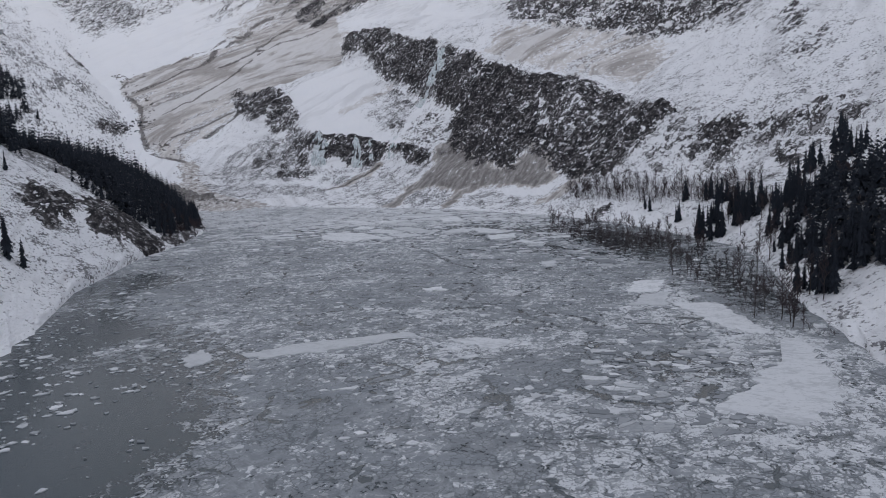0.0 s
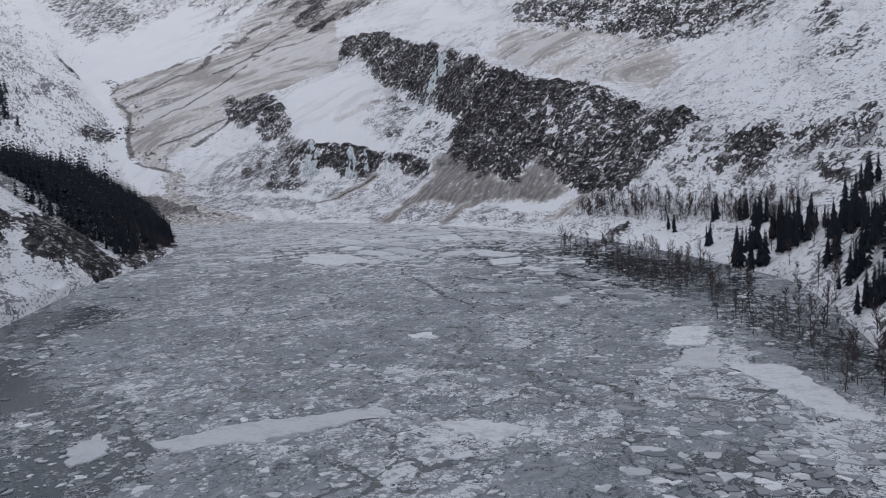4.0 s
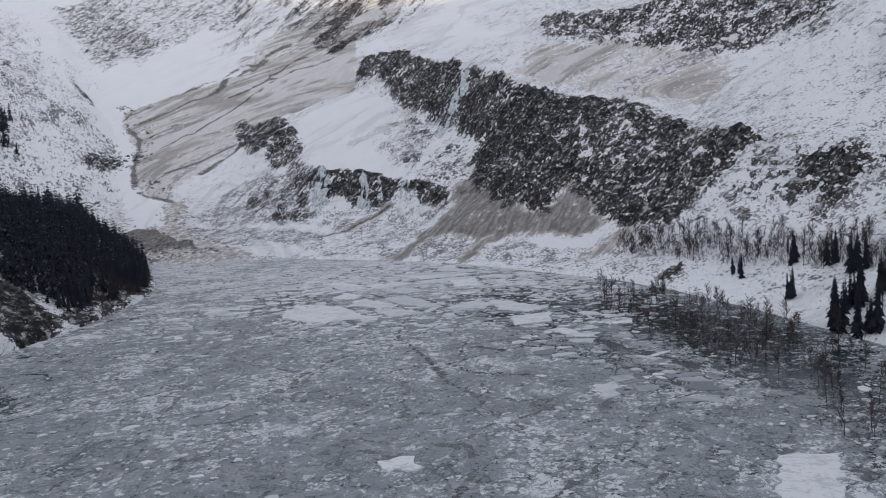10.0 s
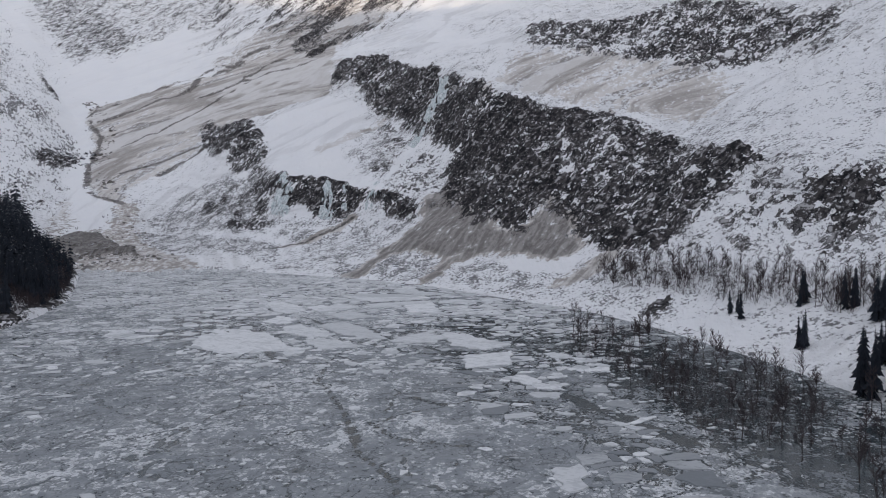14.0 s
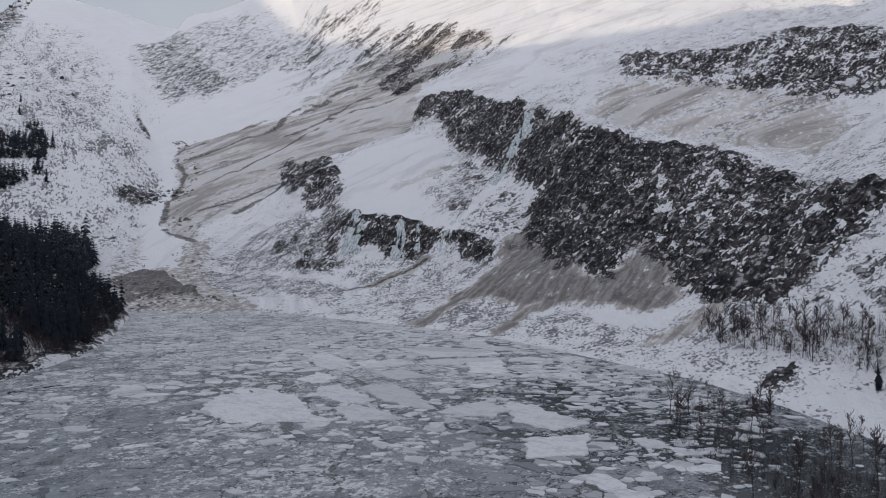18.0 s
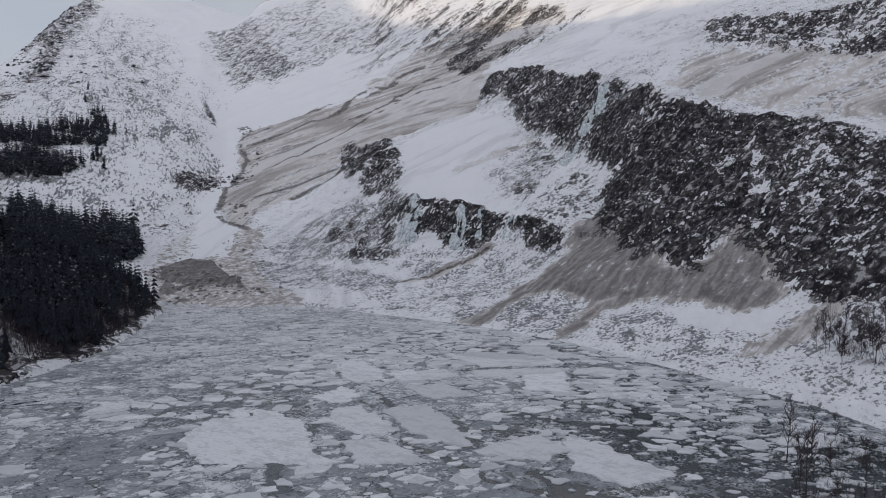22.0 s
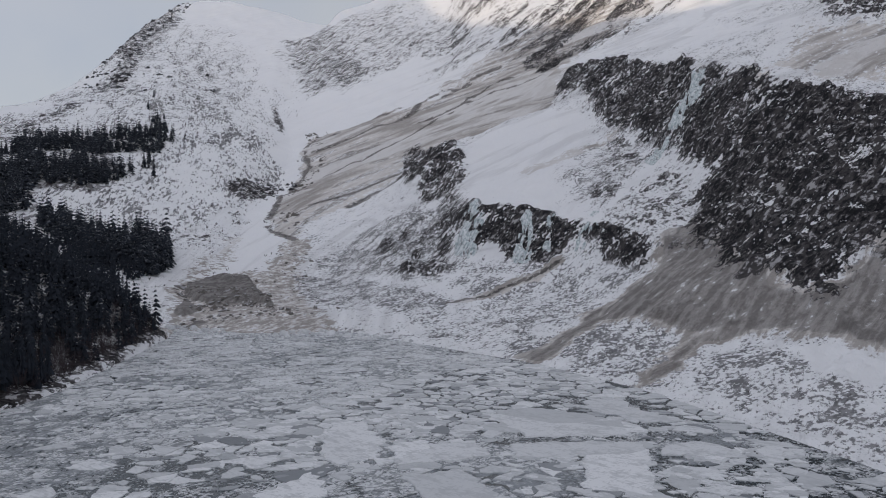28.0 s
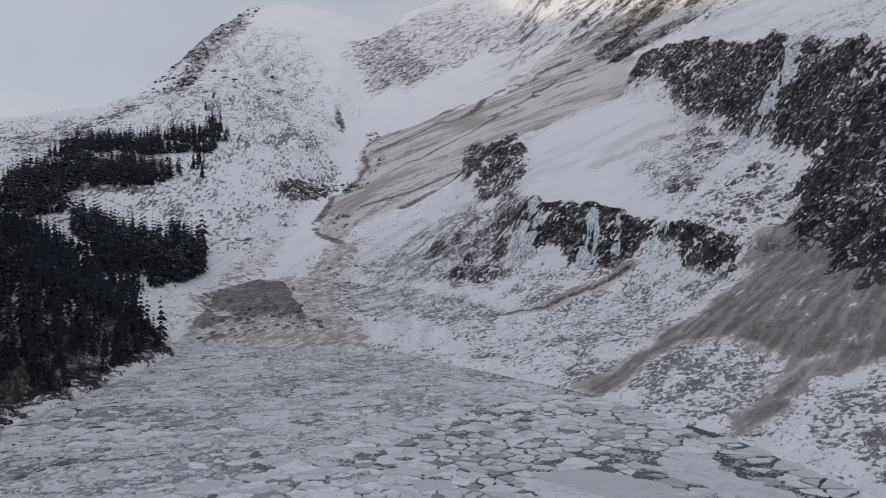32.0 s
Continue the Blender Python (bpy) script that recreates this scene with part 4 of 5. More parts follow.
def build_ground():
    # a fan of cells round the start of the flight, finest on the slopes ahead and coarse behind
    ang = np.radians(np.concatenate([np.linspace(142, 126, 60)[:-1], np.linspace(126, 60, 880)[:-1], np.linspace(60, -218, 86)[:-1]]))
    rad = np.concatenate([np.geomspace(40, 478, 40), np.geomspace(481, 848, 95), np.geomspace(850, 2290, 372), np.geomspace(2300, 5200, 130)])
    a, r = np.meshgrid(ang, rad)
    x, y = (30 + r * np.cos(a)).ravel(), (-60 + r * np.sin(a)).ravel()
    z, rock, dirt, brush, far = ground_at(x, y)
    wob = fbm(x, y, 40, 4)
    toe = [(-480, 1060), (-480, 1330), (-420, 1420), (-200, 1180), (-200, 1060)]
    fans = [(-90, 960), (-30, 1200), (60, 1180), (200, 1080), (190, 850), (20, 850)]
    loose = np.maximum(soft(edge_distance(toe, x, y), 30), soft(edge_distance(fans, x, y), 30))
    me = grid_mesh("ground", np.stack([x, y, z], -1), len(ang), len(rad), True)
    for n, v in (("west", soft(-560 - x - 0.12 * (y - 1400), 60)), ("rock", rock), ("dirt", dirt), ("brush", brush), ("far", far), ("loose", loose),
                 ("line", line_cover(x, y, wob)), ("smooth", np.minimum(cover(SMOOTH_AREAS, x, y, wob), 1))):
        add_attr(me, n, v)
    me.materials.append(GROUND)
    return tagged(new("ground", me), "snow-covered mountain slopes with dark cliffs and brown slide debris", "mountain", kind="structure")


ground = build_ground()


# leads of open water: (line, half width)
LEADS = {
    "north_lead": ([(19, 798), (34, 785), (49, 783), (61, 784)], 3.4),
    "long_lead": ([(-52, 733), (-36, 716), (-24, 695), (-9, 685), (7, 666), (19, 660), (31, 657)], 1.7),
    "fork": ([(-25, 730), (-16, 729), (-7, 713), (-4, 699)], 2.2),
    "hook": ([(-65, 721), (-58, 695), (-50, 683), (-34, 679), (-20, 680)], 1.3),
    "far_lead": ([(-33, 833), (-16, 826), (6, 822)], 2.4),
    "west_lead": ([(-60, 679), (-54, 658), (-45, 645)], 2.4),
    "broken_lead": ([(1, 749), (23, 740), (43, 732), (60, 713)], 3.4),
    "short_lead": ([(43, 768), (53, 751), (59, 748)], 2.6),
    "pool": ([(-28, 893), (-20, 889), (-11, 893), (-3, 890)], 3.0),
    "crack": ([(-58, 877), (-50, 874), (-41, 867), (-35, 861)], 1.6),
    "shore_lead": ([(-64, 1009), (-39, 986), (-18, 963), (2, 941), (18, 917), (36, 896)], 3.2),
    "pool_west": ([(-139, 869), (-120, 849), (-121, 827)], 1.6),
    "pool_east": ([(-1, 897), (7, 894), (14, 883)], 2.0),
    "mid_lead": ([(19, 676), (33, 660), (52, 652)], 2.4),
    "mid_lead_low": ([(35, 626), (51, 628), (64, 601)], 2.2),
    "slit": ([(17, 578), (28, 568)], 1.5),
    "slit_east": ([(43, 567), (53, 561)], 1.6),
    "brush_lead": ([(56, 602), (71, 585), (81, 562), (90, 545), (97, 534), (103, 520)], 2.4),
    "west_seam": ([(-64, 782), (-36, 735), (-10, 708)], 1.3),
    "seam": ([(4, 546), (15, 527), (27, 522), (38, 519)], 1.1),
    "long_seam": ([(-25, 616), (-5, 556), (5, 513), (17, 490)], 0.9),
    "floe_crack": ([(5, 293), (15, 297), (17, 305)], 0.9),
    "east_pool": ([(95, 329), (104, 326)], 3.0),
    "near_seam": ([(31, 363), (36, 345), (45, 323)], 0.9),
    "bent_seam": ([(12, 403), (4, 368), (6, 349)], 0.7),
    "west_slit": ([(-88, 314), (-75, 295)], 1.6),
    "near_lead": ([(41, 356), (55, 342), (63, 321), (70, 316)], 1.0),
    "arm": ([(38, 243), (47, 228), (58, 222), (70, 226), (78, 238)], 1.5),
}


def lead_cover(x, y, wob):
    out = np.zeros(x.shape)
    for line, half in LEADS.values():
        k = near_box(line, 16, x, y)
        best = np.full(len(k), 1e9)
        for (ax, ay), (bx_, by_) in zip(line, line[1:]):
            dx, dy = bx_ - ax, by_ - ay
            t = np.clip(((x[k] - ax) * dx + (y[k] - ay) * dy) / (dx * dx + dy * dy), 0, 1)
            best = np.minimum(best, np.hypot(x[k] - ax - t * dx, y[k] - ay - t * dy))
        out[k] = np.maximum(out[k], np.clip(0.5 + 0.35 * (half * (1.0 + 0.9 * wob[k]) - best) / 1.6, 0, 1))
    return out


PLATE_FIELDS = (  # (outline, spacing, share kept, seed)
    ([(-110, 828), (-112, 870), (-92, 975), (-73, 1003), (-3, 940), (38, 892), (43, 880), (-33, 855)], 4.9, 0.88, 61),
    ([(0, 770), (20, 835), (69, 850), (98, 790), (100, 750), (70, 720), (40, 740)], 4.6, 0.50, 62),
    ([(-100, 690), (-70, 724), (-92, 830), (-130, 830), (-150, 720)], 5.5, 0.42, 63),
    ([(30, 600), (55, 640), (80, 600), (98, 530), (90, 460), (70, 520)], 4.0, 0.40, 64),
    ([(40, 210), (60, 330), (85, 380), (112, 330), (105, 240), (80, 190)], 3.0, 0.42, 65),
)


def build_lake():
    xs, ys = np.arange(-380, 240, 2.5), np.concatenate([np.arange(-300, 180, 8.0), np.arange(180, 1180, 2.0)])
    gx, gy = np.meshgrid(xs, ys)
    x, y = gx.ravel(), gy.ravel()
    w = fbm(x, y, 50, 4)
    open_w = np.zeros(x.shape)
    for cx, cy, rx, ry, s in ((-125, 215, 84, 120, 0.95), (-168, 340, 46, 130, 0.84), (-190, 480, 34, 90, 0.60), (142, 400, 28, 90, 0.56), (132, 600, 70, 190, 0.70), (95, 690, 60, 60, 0.56), (60, 650, 60, 50, 0.40), (-85, 690, 26, 40, 0.44), (60, 720, 70, 50, 0.50), (-30, 850, 90, 40, 0.30), (80, 262, 30, 26, 0.42)):
        d = 1 - np.hypot((x - cx) / rx, (y - cy) / ry) + w * 0.5
        open_w = np.maximum(open_w, s * np.clip(d * 2, 0, 1))
    shore_gap = edge_distance(SHORE, x, y)
    open_w = np.maximum(open_w, 0.60 * soft(6 - shore_gap + 14 * w, 8) * (x > -120) * (y > 690))
    for outline, _, share, _ in PLATE_FIELDS[:4]:
        open_w = np.maximum(open_w, (0.30 + 0.22 * share) * soft(edge_distance(outline, x, y) + 8 * w, 8))
    bright = 0.34 * soft(330 - y, 60) * soft(x + 10, 40) + np.clip((y - 660) / 260, 0, 1) + 0.35 * w + 0.6 * np.clip((x - 70) / 30, 0, 1) * np.clip((122 - x) / 8, 0, 1) * (y < 430)
    me = grid_mesh("lake", np.stack([x, y, np.zeros(len(x))], -1), len(xs), len(ys))
    add_attr(me, "open", open_w)
    add_attr(me, "bright", bright)
    add_attr(me, "lead", lead_cover(x, y, fbm(x, y, 14, 3)))
    add_attr(me, "plates", np.clip(np.clip((y - 600) / 120, 0, 1) + np.clip((x + 60) / 90, 0, 1) * np.clip((440 - y) / 100, 0, 1) + 0.3 * w, 0, 1))
    me.materials.append(LAKE)
    return tagged(new("lake", me), "half-frozen lake of grey slush with dark open leads", "lake", kind="structure")


lake = build_lake()


# ---- helpers for things ------------------------------------------------
RNG = np.random.RandomState(3)


def part(name, me, parent, label=""):
    """Links a mesh as one part under a thing."""
    ob = new(name, me)
    ob.parent = parent
    return tagged(ob, label)


def mesh_from(name, verts, faces, material, smooth=False):
    me = bpy.data.meshes.new(name)
    me.from_pydata([tuple(map(float, v)) for v in verts], [], faces)
    me.materials.append(material)
    if smooth:
        me.polygons.foreach_set("use_smooth", np.ones(len(me.polygons), bool))
    me.update()
    return me


def scatter(outline, spacing, seed, most=100000):
    """Points inside an outline, about spacing metres apart."""
    rng = np.random.RandomState(seed)
    xs, ys = [p[0] for p in outline], [p[1] for p in outline]
    gx, gy = np.meshgrid(np.arange(min(xs), max(xs), spacing), np.arange(min(ys), max(ys), spacing))
    x = gx.ravel() + rng.uniform(-0.55, 0.55, gx.size) * spacing
    y = gy.ravel() + rng.uniform(-0.55, 0.55, gx.size) * spacing
    keep = edge_distance(outline, x, y) > 0
    x, y = x[keep], y[keep]
    pick = rng.permutation(len(x))[:most]
    return x[pick], y[pick]


def tube(verts, faces, a, b, ra, rb, sides=4):
    """A tapered limb from a to b."""
    a, b = Vector(a), Vector(b)
    w = (b - a).normalized()
    u = w.orthogonal().normalized()
    v = w.cross(u)
    k = len(verts)
    for c, r in ((a, ra), (b, rb)):
        for i in range(sides):
            t = 2 * math.pi * i / sides
            verts.append(c + (u * math.cos(t) + v * math.sin(t)) * r)
    for i in range(sides):
        j = (i + 1) % sides
        faces.append((k + i, k + j, k + sides + j, k + sides + i))


def spruce_parts(seed, height, layers, boughs):
    """Trunk and drooping crown of a narrow spruce: vertices and faces of each."""
    rng = random.Random(seed)
    tv, tf, cv, cf = [], [], [], []
    tube(tv, tf, (0, 0, -1.5), (0, 0, height * 0.55), 0.30, 0.17, 6)
    tube(tv, tf, (0, 0, height * 0.55), (0, 0, height * 0.99), 0.17, 0.03, 6)
    wide = height * rng.uniform(0.12, 0.17)
    for k in range(layers):
        f = (k + 0.3) / layers
        z = height * (0.07 + 0.92 * f)
        r = wide * (1 - f) ** 0.75 * rng.uniform(0.62, 1.2) + 0.12
        for i in range(boughs):
            a = 2 * math.pi * (i + rng.uniform(-0.3, 0.3)) / boughs + k * 0.9
            d, q = 0.55 * math.pi / boughs * 1.7, r * rng.uniform(0.55, 1.3)
            drop = q * rng.uniform(0.45, 0.75)
            n = len(cv)
            cv += [(0, 0, z + 0.35 * q), (0.62 * q * math.cos(a - d), 0.62 * q * math.sin(a - d), z - drop * 0.75),
                   (q * math.cos(a), q * math.sin(a), z - drop), (0.62 * q * math.cos(a + d), 0.62 * q * math.sin(a + d), z - drop * 0.75),
                   (0.6 * q * math.cos(a), 0.6 * q * math.sin(a), z - 0.05 * q)]
            cf += [(n, n + 1, n + 4), (n + 1, n + 2, n + 4), (n + 2, n + 3, n + 4), (n + 3, n, n + 4)]
    return tv, tf, cv, cf


def spruce(name, seed, height, layers=24, boughs=7):
    tv, tf, cv, cf = spruce_parts(seed, height, layers, boughs)
    top = new(name)
    part("trunk", mesh_from("trunk", tv, tf, BARK), top)
    part("crown", mesh_from("crown", cv, cf, NEEDLES), top)
    return top


def bare_tree(name, seed, height):
    """A leafless tree: trunk, limbs, and a haze of fine twigs."""
    rng = random.Random(seed)
    tv, tf, lv, lf, wv, wf = [], [], [], [], [], []
    p, r = Vector((0, 0, -2.0)), height * 0.0155
    for k in range(5):
        q = p + Vector((rng.uniform(-0.25, 0.25), rng.uniform(-0.25, 0.25), (height + 2) / 5))
        tube(tv, tf, p, q, r, r * 0.74, 5)
        p, r = q, r * 0.74
    for k in range(17):
        z = height * rng.uniform(0.28, 0.97)
        a = rng.uniform(0, 2 * math.pi)
        out = height * 0.17 * (1.25 - z / height) + 0.5
        s, e = Vector((0, 0, z)), Vector((math.cos(a) * out, math.sin(a) * out, z + out * rng.uniform(0.8, 1.5)))
        tube(lv, lf, s, e, 0.13, 0.06, 3)
        for j in range(4):
            b = s.lerp(e, rng.uniform(0.3, 1.0))
            c = b + Vector((rng.uniform(-1, 1), rng.uniform(-1, 1), rng.uniform(0.5, 1.7))) * out * 0.42
            tube(wv, wf, b, c, 0.07, 0.03, 3)
            for _ in range(2):
                g = b.lerp(c, rng.uniform(0.3, 1))
                h = g + Vector((rng.uniform(-1, 1), rng.uniform(-1, 1), rng.uniform(0.2, 1.3))) * out * 0.25
                tube(wv, wf, g, h, 0.055, 0.022, 3)
    top = new(name)
    part("trunk", mesh_from("trunk", tv, tf, BARK), top)
    base = len(lv)
    part("crown", mesh_from("crown", lv + wv, lf + [tuple(i + base for i in q) for q in wf], TWIGS), top)
    return top


def plant(models, x, y, label, category, group, low=0.7, high=1.15, floor=None, seed=1, lean=2.0):
    """Sets one tree of the models at every place, on the ground."""
    rng = np.random.RandomState(seed)
    z = ground_at(x, y)[0] if floor is None else np.full(len(x), floor)
    for i in range(len(x)):
        s = rng.uniform(low, high)
        m = pose(x[i], y[i], z[i] - 0.1, rng.uniform(-lean, lean), rng.uniform(-lean, lean), rng.uniform(0, 360))
        m = m @ Matrix.Diagonal((s * rng.uniform(0.9, 1.1), s * rng.uniform(0.9, 1.1), s, 1))
        tagged(copy_thing(models[rng.randint(len(models))], m), label, category, group)


def drop_model(ob):
    for o in (*ob.children_recursive, ob):
        bpy.data.objects.remove(o)


# ---- trees -------------------------------------------------------------
SPRUCES = [spruce("spruce_tree", 10 + k, h) for k, h in enumerate((21.0, 18.5, 23.0, 16.0))]
BARE = [bare_tree("bare_tree", 30 + k, h) for k, h in enumerate((15.0, 17.0, 13.0, 11.0))]

SPUR_WOOD = [(-229, 694), (-234, 790), (-252, 868), (-274, 920), (-324, 1034), (-350, 1030), (-372, 960), (-400, 860), (-400, 760), (-395, 640), (-420, 520),
             (-335, 545), (-306, 610), (-296, 650), (-268, 668)]
wx, wy = scatter(SPUR_WOOD, 5.2, 5)
clear = fbm(wx, wy, 34, 3) > 0.30                       # snowy gaps in the wood
face = edge_distance(SPUR_WOOD, wx, wy)
clear = ((fbm(wx, wy, 34, 3) > -0.08) & (face < 44) & (wy < 800)) | (clear & (face < 20)) | ((fbm(wx + 70, wy, 22, 3) > 0.22) & (face < 14) & (wx > -330))
wx, wy = wx[~clear], wy[~clear]
order = np.argsort(-wx + 0.15 * np.abs(wy - 820))
single, rest = order[:62], order[62:]
plant(SPRUCES, wx[single], wy[single], "dark green spruce at the water's edge of the dense spur wood", "tree", "spruces on the spur", 0.65, 1.25, seed=2)
joined_x, joined_y = [wx[rest]], [wy[rest]]

MOUNTAIN_WOOD = [(-807, 1300), (-904, 1426), (-1000, 1588), (-993, 1649), (-980, 1763), (-975, 1876), (-878, 1801), (-767, 1584), (-755, 1513), (-748, 1444), (-785, 1408), (-705, 1302), (-683, 1215)]
UPPER_GROVE = [(-958, 1750), (-990, 1902), (-925, 1865), (-854, 1719)]
SADDLE_WOOD = [(-400, 1000), (-420, 1080), (-520, 1150), (-690, 1230), (-800, 1280), (-760, 1100), (-560, 950)]
HOLLOW_WOOD = [(-352, 1010), (-385, 1075), (-440, 1130), (-500, 1185), (-570, 1190), (-640, 1150), (-480, 1050)]
FLANK_WOOD = [(-668, 1269), (-663, 1301), (-597, 1273), (-560, 1288), (-582, 1345), (-526, 1308), (-466, 1236), (-451, 1175), (-438, 1131), (-491, 1154), (-582, 1204)]
for wood, gap, s in ((MOUNTAIN_WOOD, 9.0, 6), (SADDLE_WOOD, 7.0, 9), (FLANK_WOOD, 6.2, 16), (HOLLOW_WOOD, 6.2, 18)):
    mx, my = scatter(wood, gap, s)
    thin_out = fbm(mx, my, 60 if wood is MOUNTAIN_WOOD else 26, 3) < (0.12 if wood is MOUNTAIN_WOOD else 0.2)
    joined_x.append(mx[thin_out])
    joined_y.append(my[thin_out])
gx, gy = scatter(UPPER_GROVE, 15.0, 7, 24)
plant(SPRUCES, gx, gy, "dark spruce in a small grove high on the snowy slope", "tree", "grove spruces", 0.55, 1.0, seed=7)
lone = np.array([(-845, 1778), (-653, 1318), (-483, 1249), (-793, 1618), (-740, 1560), (-1040, 1930), (-1120, 2050), (-231, 437), (-236, 446), (-226, 442), (-240, 436), (-289, 556)], float)
plant(SPRUCES, lone[:, 0], lone[:, 1], "lone dark spruce on open snow", "tree", "lone spruces", 0.8, 1.1, seed=9)

SHORE_CLUMPS = [(215, 667, 5), (206, 693, 3), (217, 634, 6), (178, 714, 2), (217, 590, 9), (185, 642, 3), (180, 583, 6), (186, 566, 8), (194, 590, 7), (204, 566, 6), (214, 570, 6), (177, 702, 1), (190, 556, 1), (208, 560, 8), (227, 531, 8), (212, 476, 7), (225, 500, 8), (240, 560, 5), (266, 589, 8), (313, 637, 6), (290, 600, 8), (285, 560, 8), (250, 520, 8), (160, 338, 7), (160, 360, 6), (176, 415, 7)]
BANK_CLUMPS = [(213, 590, 10), (222, 570, 8), (219, 523, 12), (228, 545, 8), (200, 500, 5), (205, 470, 6), (236, 500, 8), (190, 455, 5)]
cx, cy = [], []
for x0, y0, n in SHORE_CLUMPS + BANK_CLUMPS:
    cx += list(x0 + RNG.uniform(-1.0, 1.0, n) * 2.0 * n ** 0.5)
    cy += list(y0 + RNG.uniform(-1.0, 1.0, n) * 2.6 * n ** 0.5)
cx, cy = np.array(cx)[:230], np.array(cy)[:230]
plant(SPRUCES, cx, cy, "dark spruce in a clump on the snowy lake bank", "tree", "spruces on the bank", 0.55, 1.15, seed=10)
EAST_WOOD = [(170, 300), (176, 400), (190, 440), (205, 480), (250, 480), (300, 420), (300, 300), (210, 280)]
ex, ey = scatter(EAST_WOOD, 6.5, 11)
order = np.argsort(ex)
plant(SPRUCES, ex[order[:40]], ey[order[:40]], "tall dark spruce in the wood on the steep bank", "tree", "spruces of the bank wood", 0.8, 1.25, seed=11)
joined_x.append(ex[order[40:]])
joined_y.append(ey[order[40:]])

BIRCH_STAND = [(128, 830), (167, 762), (203, 690), (219, 612), (246, 630), (243, 665), (222, 738), (172, 825), (132, 872)]
bx, by = scatter(BIRCH_STAND, 5.6, 12)
plant(BARE, bx[:140], by[:140], "leafless grey birch on the snowy terrace", "tree", "birches on the terrace", 0.7, 1.1, seed=12)
FLOODED = [(84, 735), (130, 735), (160, 672), (172, 610), (176, 551), (170, 500), (152, 430), (124, 395), (108, 425), (117, 463), (117, 528), (92, 590), (86, 650)]
fx, fy = scatter(FLOODED, 8.0, 13)
deep = edge_distance(FLOODED, fx, fy) + 10 * fbm(fx, fy, 30, 2) > 4
plant(BARE, fx[deep][:80], fy[deep][:80], "leafless tree standing in the flooded lake margin", "tree", "flooded trees", 0.5, 1.1, floor=0.0, seed=13, lean=5)
EAST_MARGIN = [(120, 300), (122, 400), (117, 445), (150, 445), (166, 420), (150, 345), (138, 285)]
SPUR_FACE = [(-229, 694), (-234, 790), (-252, 868), (-274, 920), (-324, 1034), (-338, 1030), (-312, 960), (-290, 900), (-272, 800), (-256, 720)]
mx, my = scatter(EAST_MARGIN, 9.0, 17)
plant(BARE, mx[:34], my[:34], "tall leafless tree standing in water by the bank", "tree", "flooded trees", 0.6, 1.2, floor=0.0, seed=17, lean=4)
ax, ay = scatter([(150, 330), (168, 440), (186, 560), (200, 600), (235, 600), (250, 500), (215, 340)], 14.0, 15)
plant(BARE, ax[:40], ay[:40], "tall leafless tree among the bank spruces", "tree", "bare trees of the bank", 0.8, 1.3, seed=15)
for ob in SPRUCES + BARE:
    drop_model(ob)


def joined_wood(x, y, name, label):
    """The wood behind the first rows, in one mesh."""
    variants = [spruce_parts(50 + k, h, 9, 4) for k, h in enumerate((20.0, 17.0, 22.0))]
    z = ground_at(x, y)[0]
    rng = np.random.RandomState(14)
    vs, fs, base = [], [], 0
    for i in range(len(x)):
        tv, tf, cv, cf = variants[i % 3]
        c = np.array(cv) * rng.uniform(0.6, 1.25) * ((1.7, 1.7, 1.3) if y[i] > 1190 else (1.0, 1.0, 1.0)) * (1 + 0.35 * rng.rand() ** 4)
        t = rng.uniform(0, 6.28)
        vs.append(np.stack([c[:, 0] * math.cos(t) - c[:, 1] * math.sin(t) + x[i], c[:, 0] * math.sin(t) + c[:, 1] * math.cos(t) + y[i], c[:, 2] + z[i]], -1))
        fs.append(np.array(cf) + base)
        base += len(c)
    me = mesh_from(name, np.concatenate(vs), np.concatenate(fs).tolist(), NEEDLES)
    return tagged(new(name, me), label, "forest", kind="stuff")


joined_wood(np.concatenate(joined_x), np.concatenate(joined_y), "spruce_forest", "dense dark spruce forest over spur, saddle and mountainside")


def brush(name, label, x, y, low, high, blades, floor=None, seed=1, thick=0.0065):
    """Bare bushes: sheaves of thin twigs."""
    rng = np.random.RandomState(seed)
    n = len(x)
    z = ground_at(x, y)[0] if floor is None else np.full(n, floor)
    size = rng.uniform(low, high, n)
    a = rng.uniform(0, 6.28, (n, blades))
    r = rng.uniform(0.15, 0.75, (n, blades)) * size[:, None]
    foot = np.stack([x, y, z - 0.1], -1)[:, None, :] + np.zeros((1, blades, 1))
    tip = foot + np.stack([np.cos(a) * r, np.sin(a) * r, size[:, None] * rng.uniform(0.6, 1.0, (n, blades))], -1)
    side = np.stack([-np.sin(a), np.cos(a), 0 * a], -1) * (thick * size[:, None, None] + 0.012)
    mid = 0.55 * foot + 0.45 * tip + np.stack([np.cos(a) * r, np.sin(a) * r, 0 * a], -1) * 0.12
    v = np.stack([foot, mid - side, tip, mid + side], 2).reshape(-1, 3)
    f = np.arange(len(v)).reshape(-1, 4)
    me = mesh_from(name, v, f.tolist(), TWIGS)
    return tagged(new(name, me), label, "bushes", kind="stuff")


def brush_places(n, seed, lo=(-1300, 430), hi=(520, 2300)):
    rng = np.random.RandomState(seed)
    x, y = rng.uniform(lo[0], hi[0], n), rng.uniform(lo[1], hi[1], n)
    _, rock, dirt, amount, _ = ground_at(x, y)
    land = edge_distance(SHORE, x, y) < -3
    patch = 0.5 + 0.9 * fbm(x, y, 38, 3)
    keep = land & (rng.rand(n) < amount * np.clip(patch, 0, 1)) & (dirt < 0.4)
    return x[keep], y[keep]


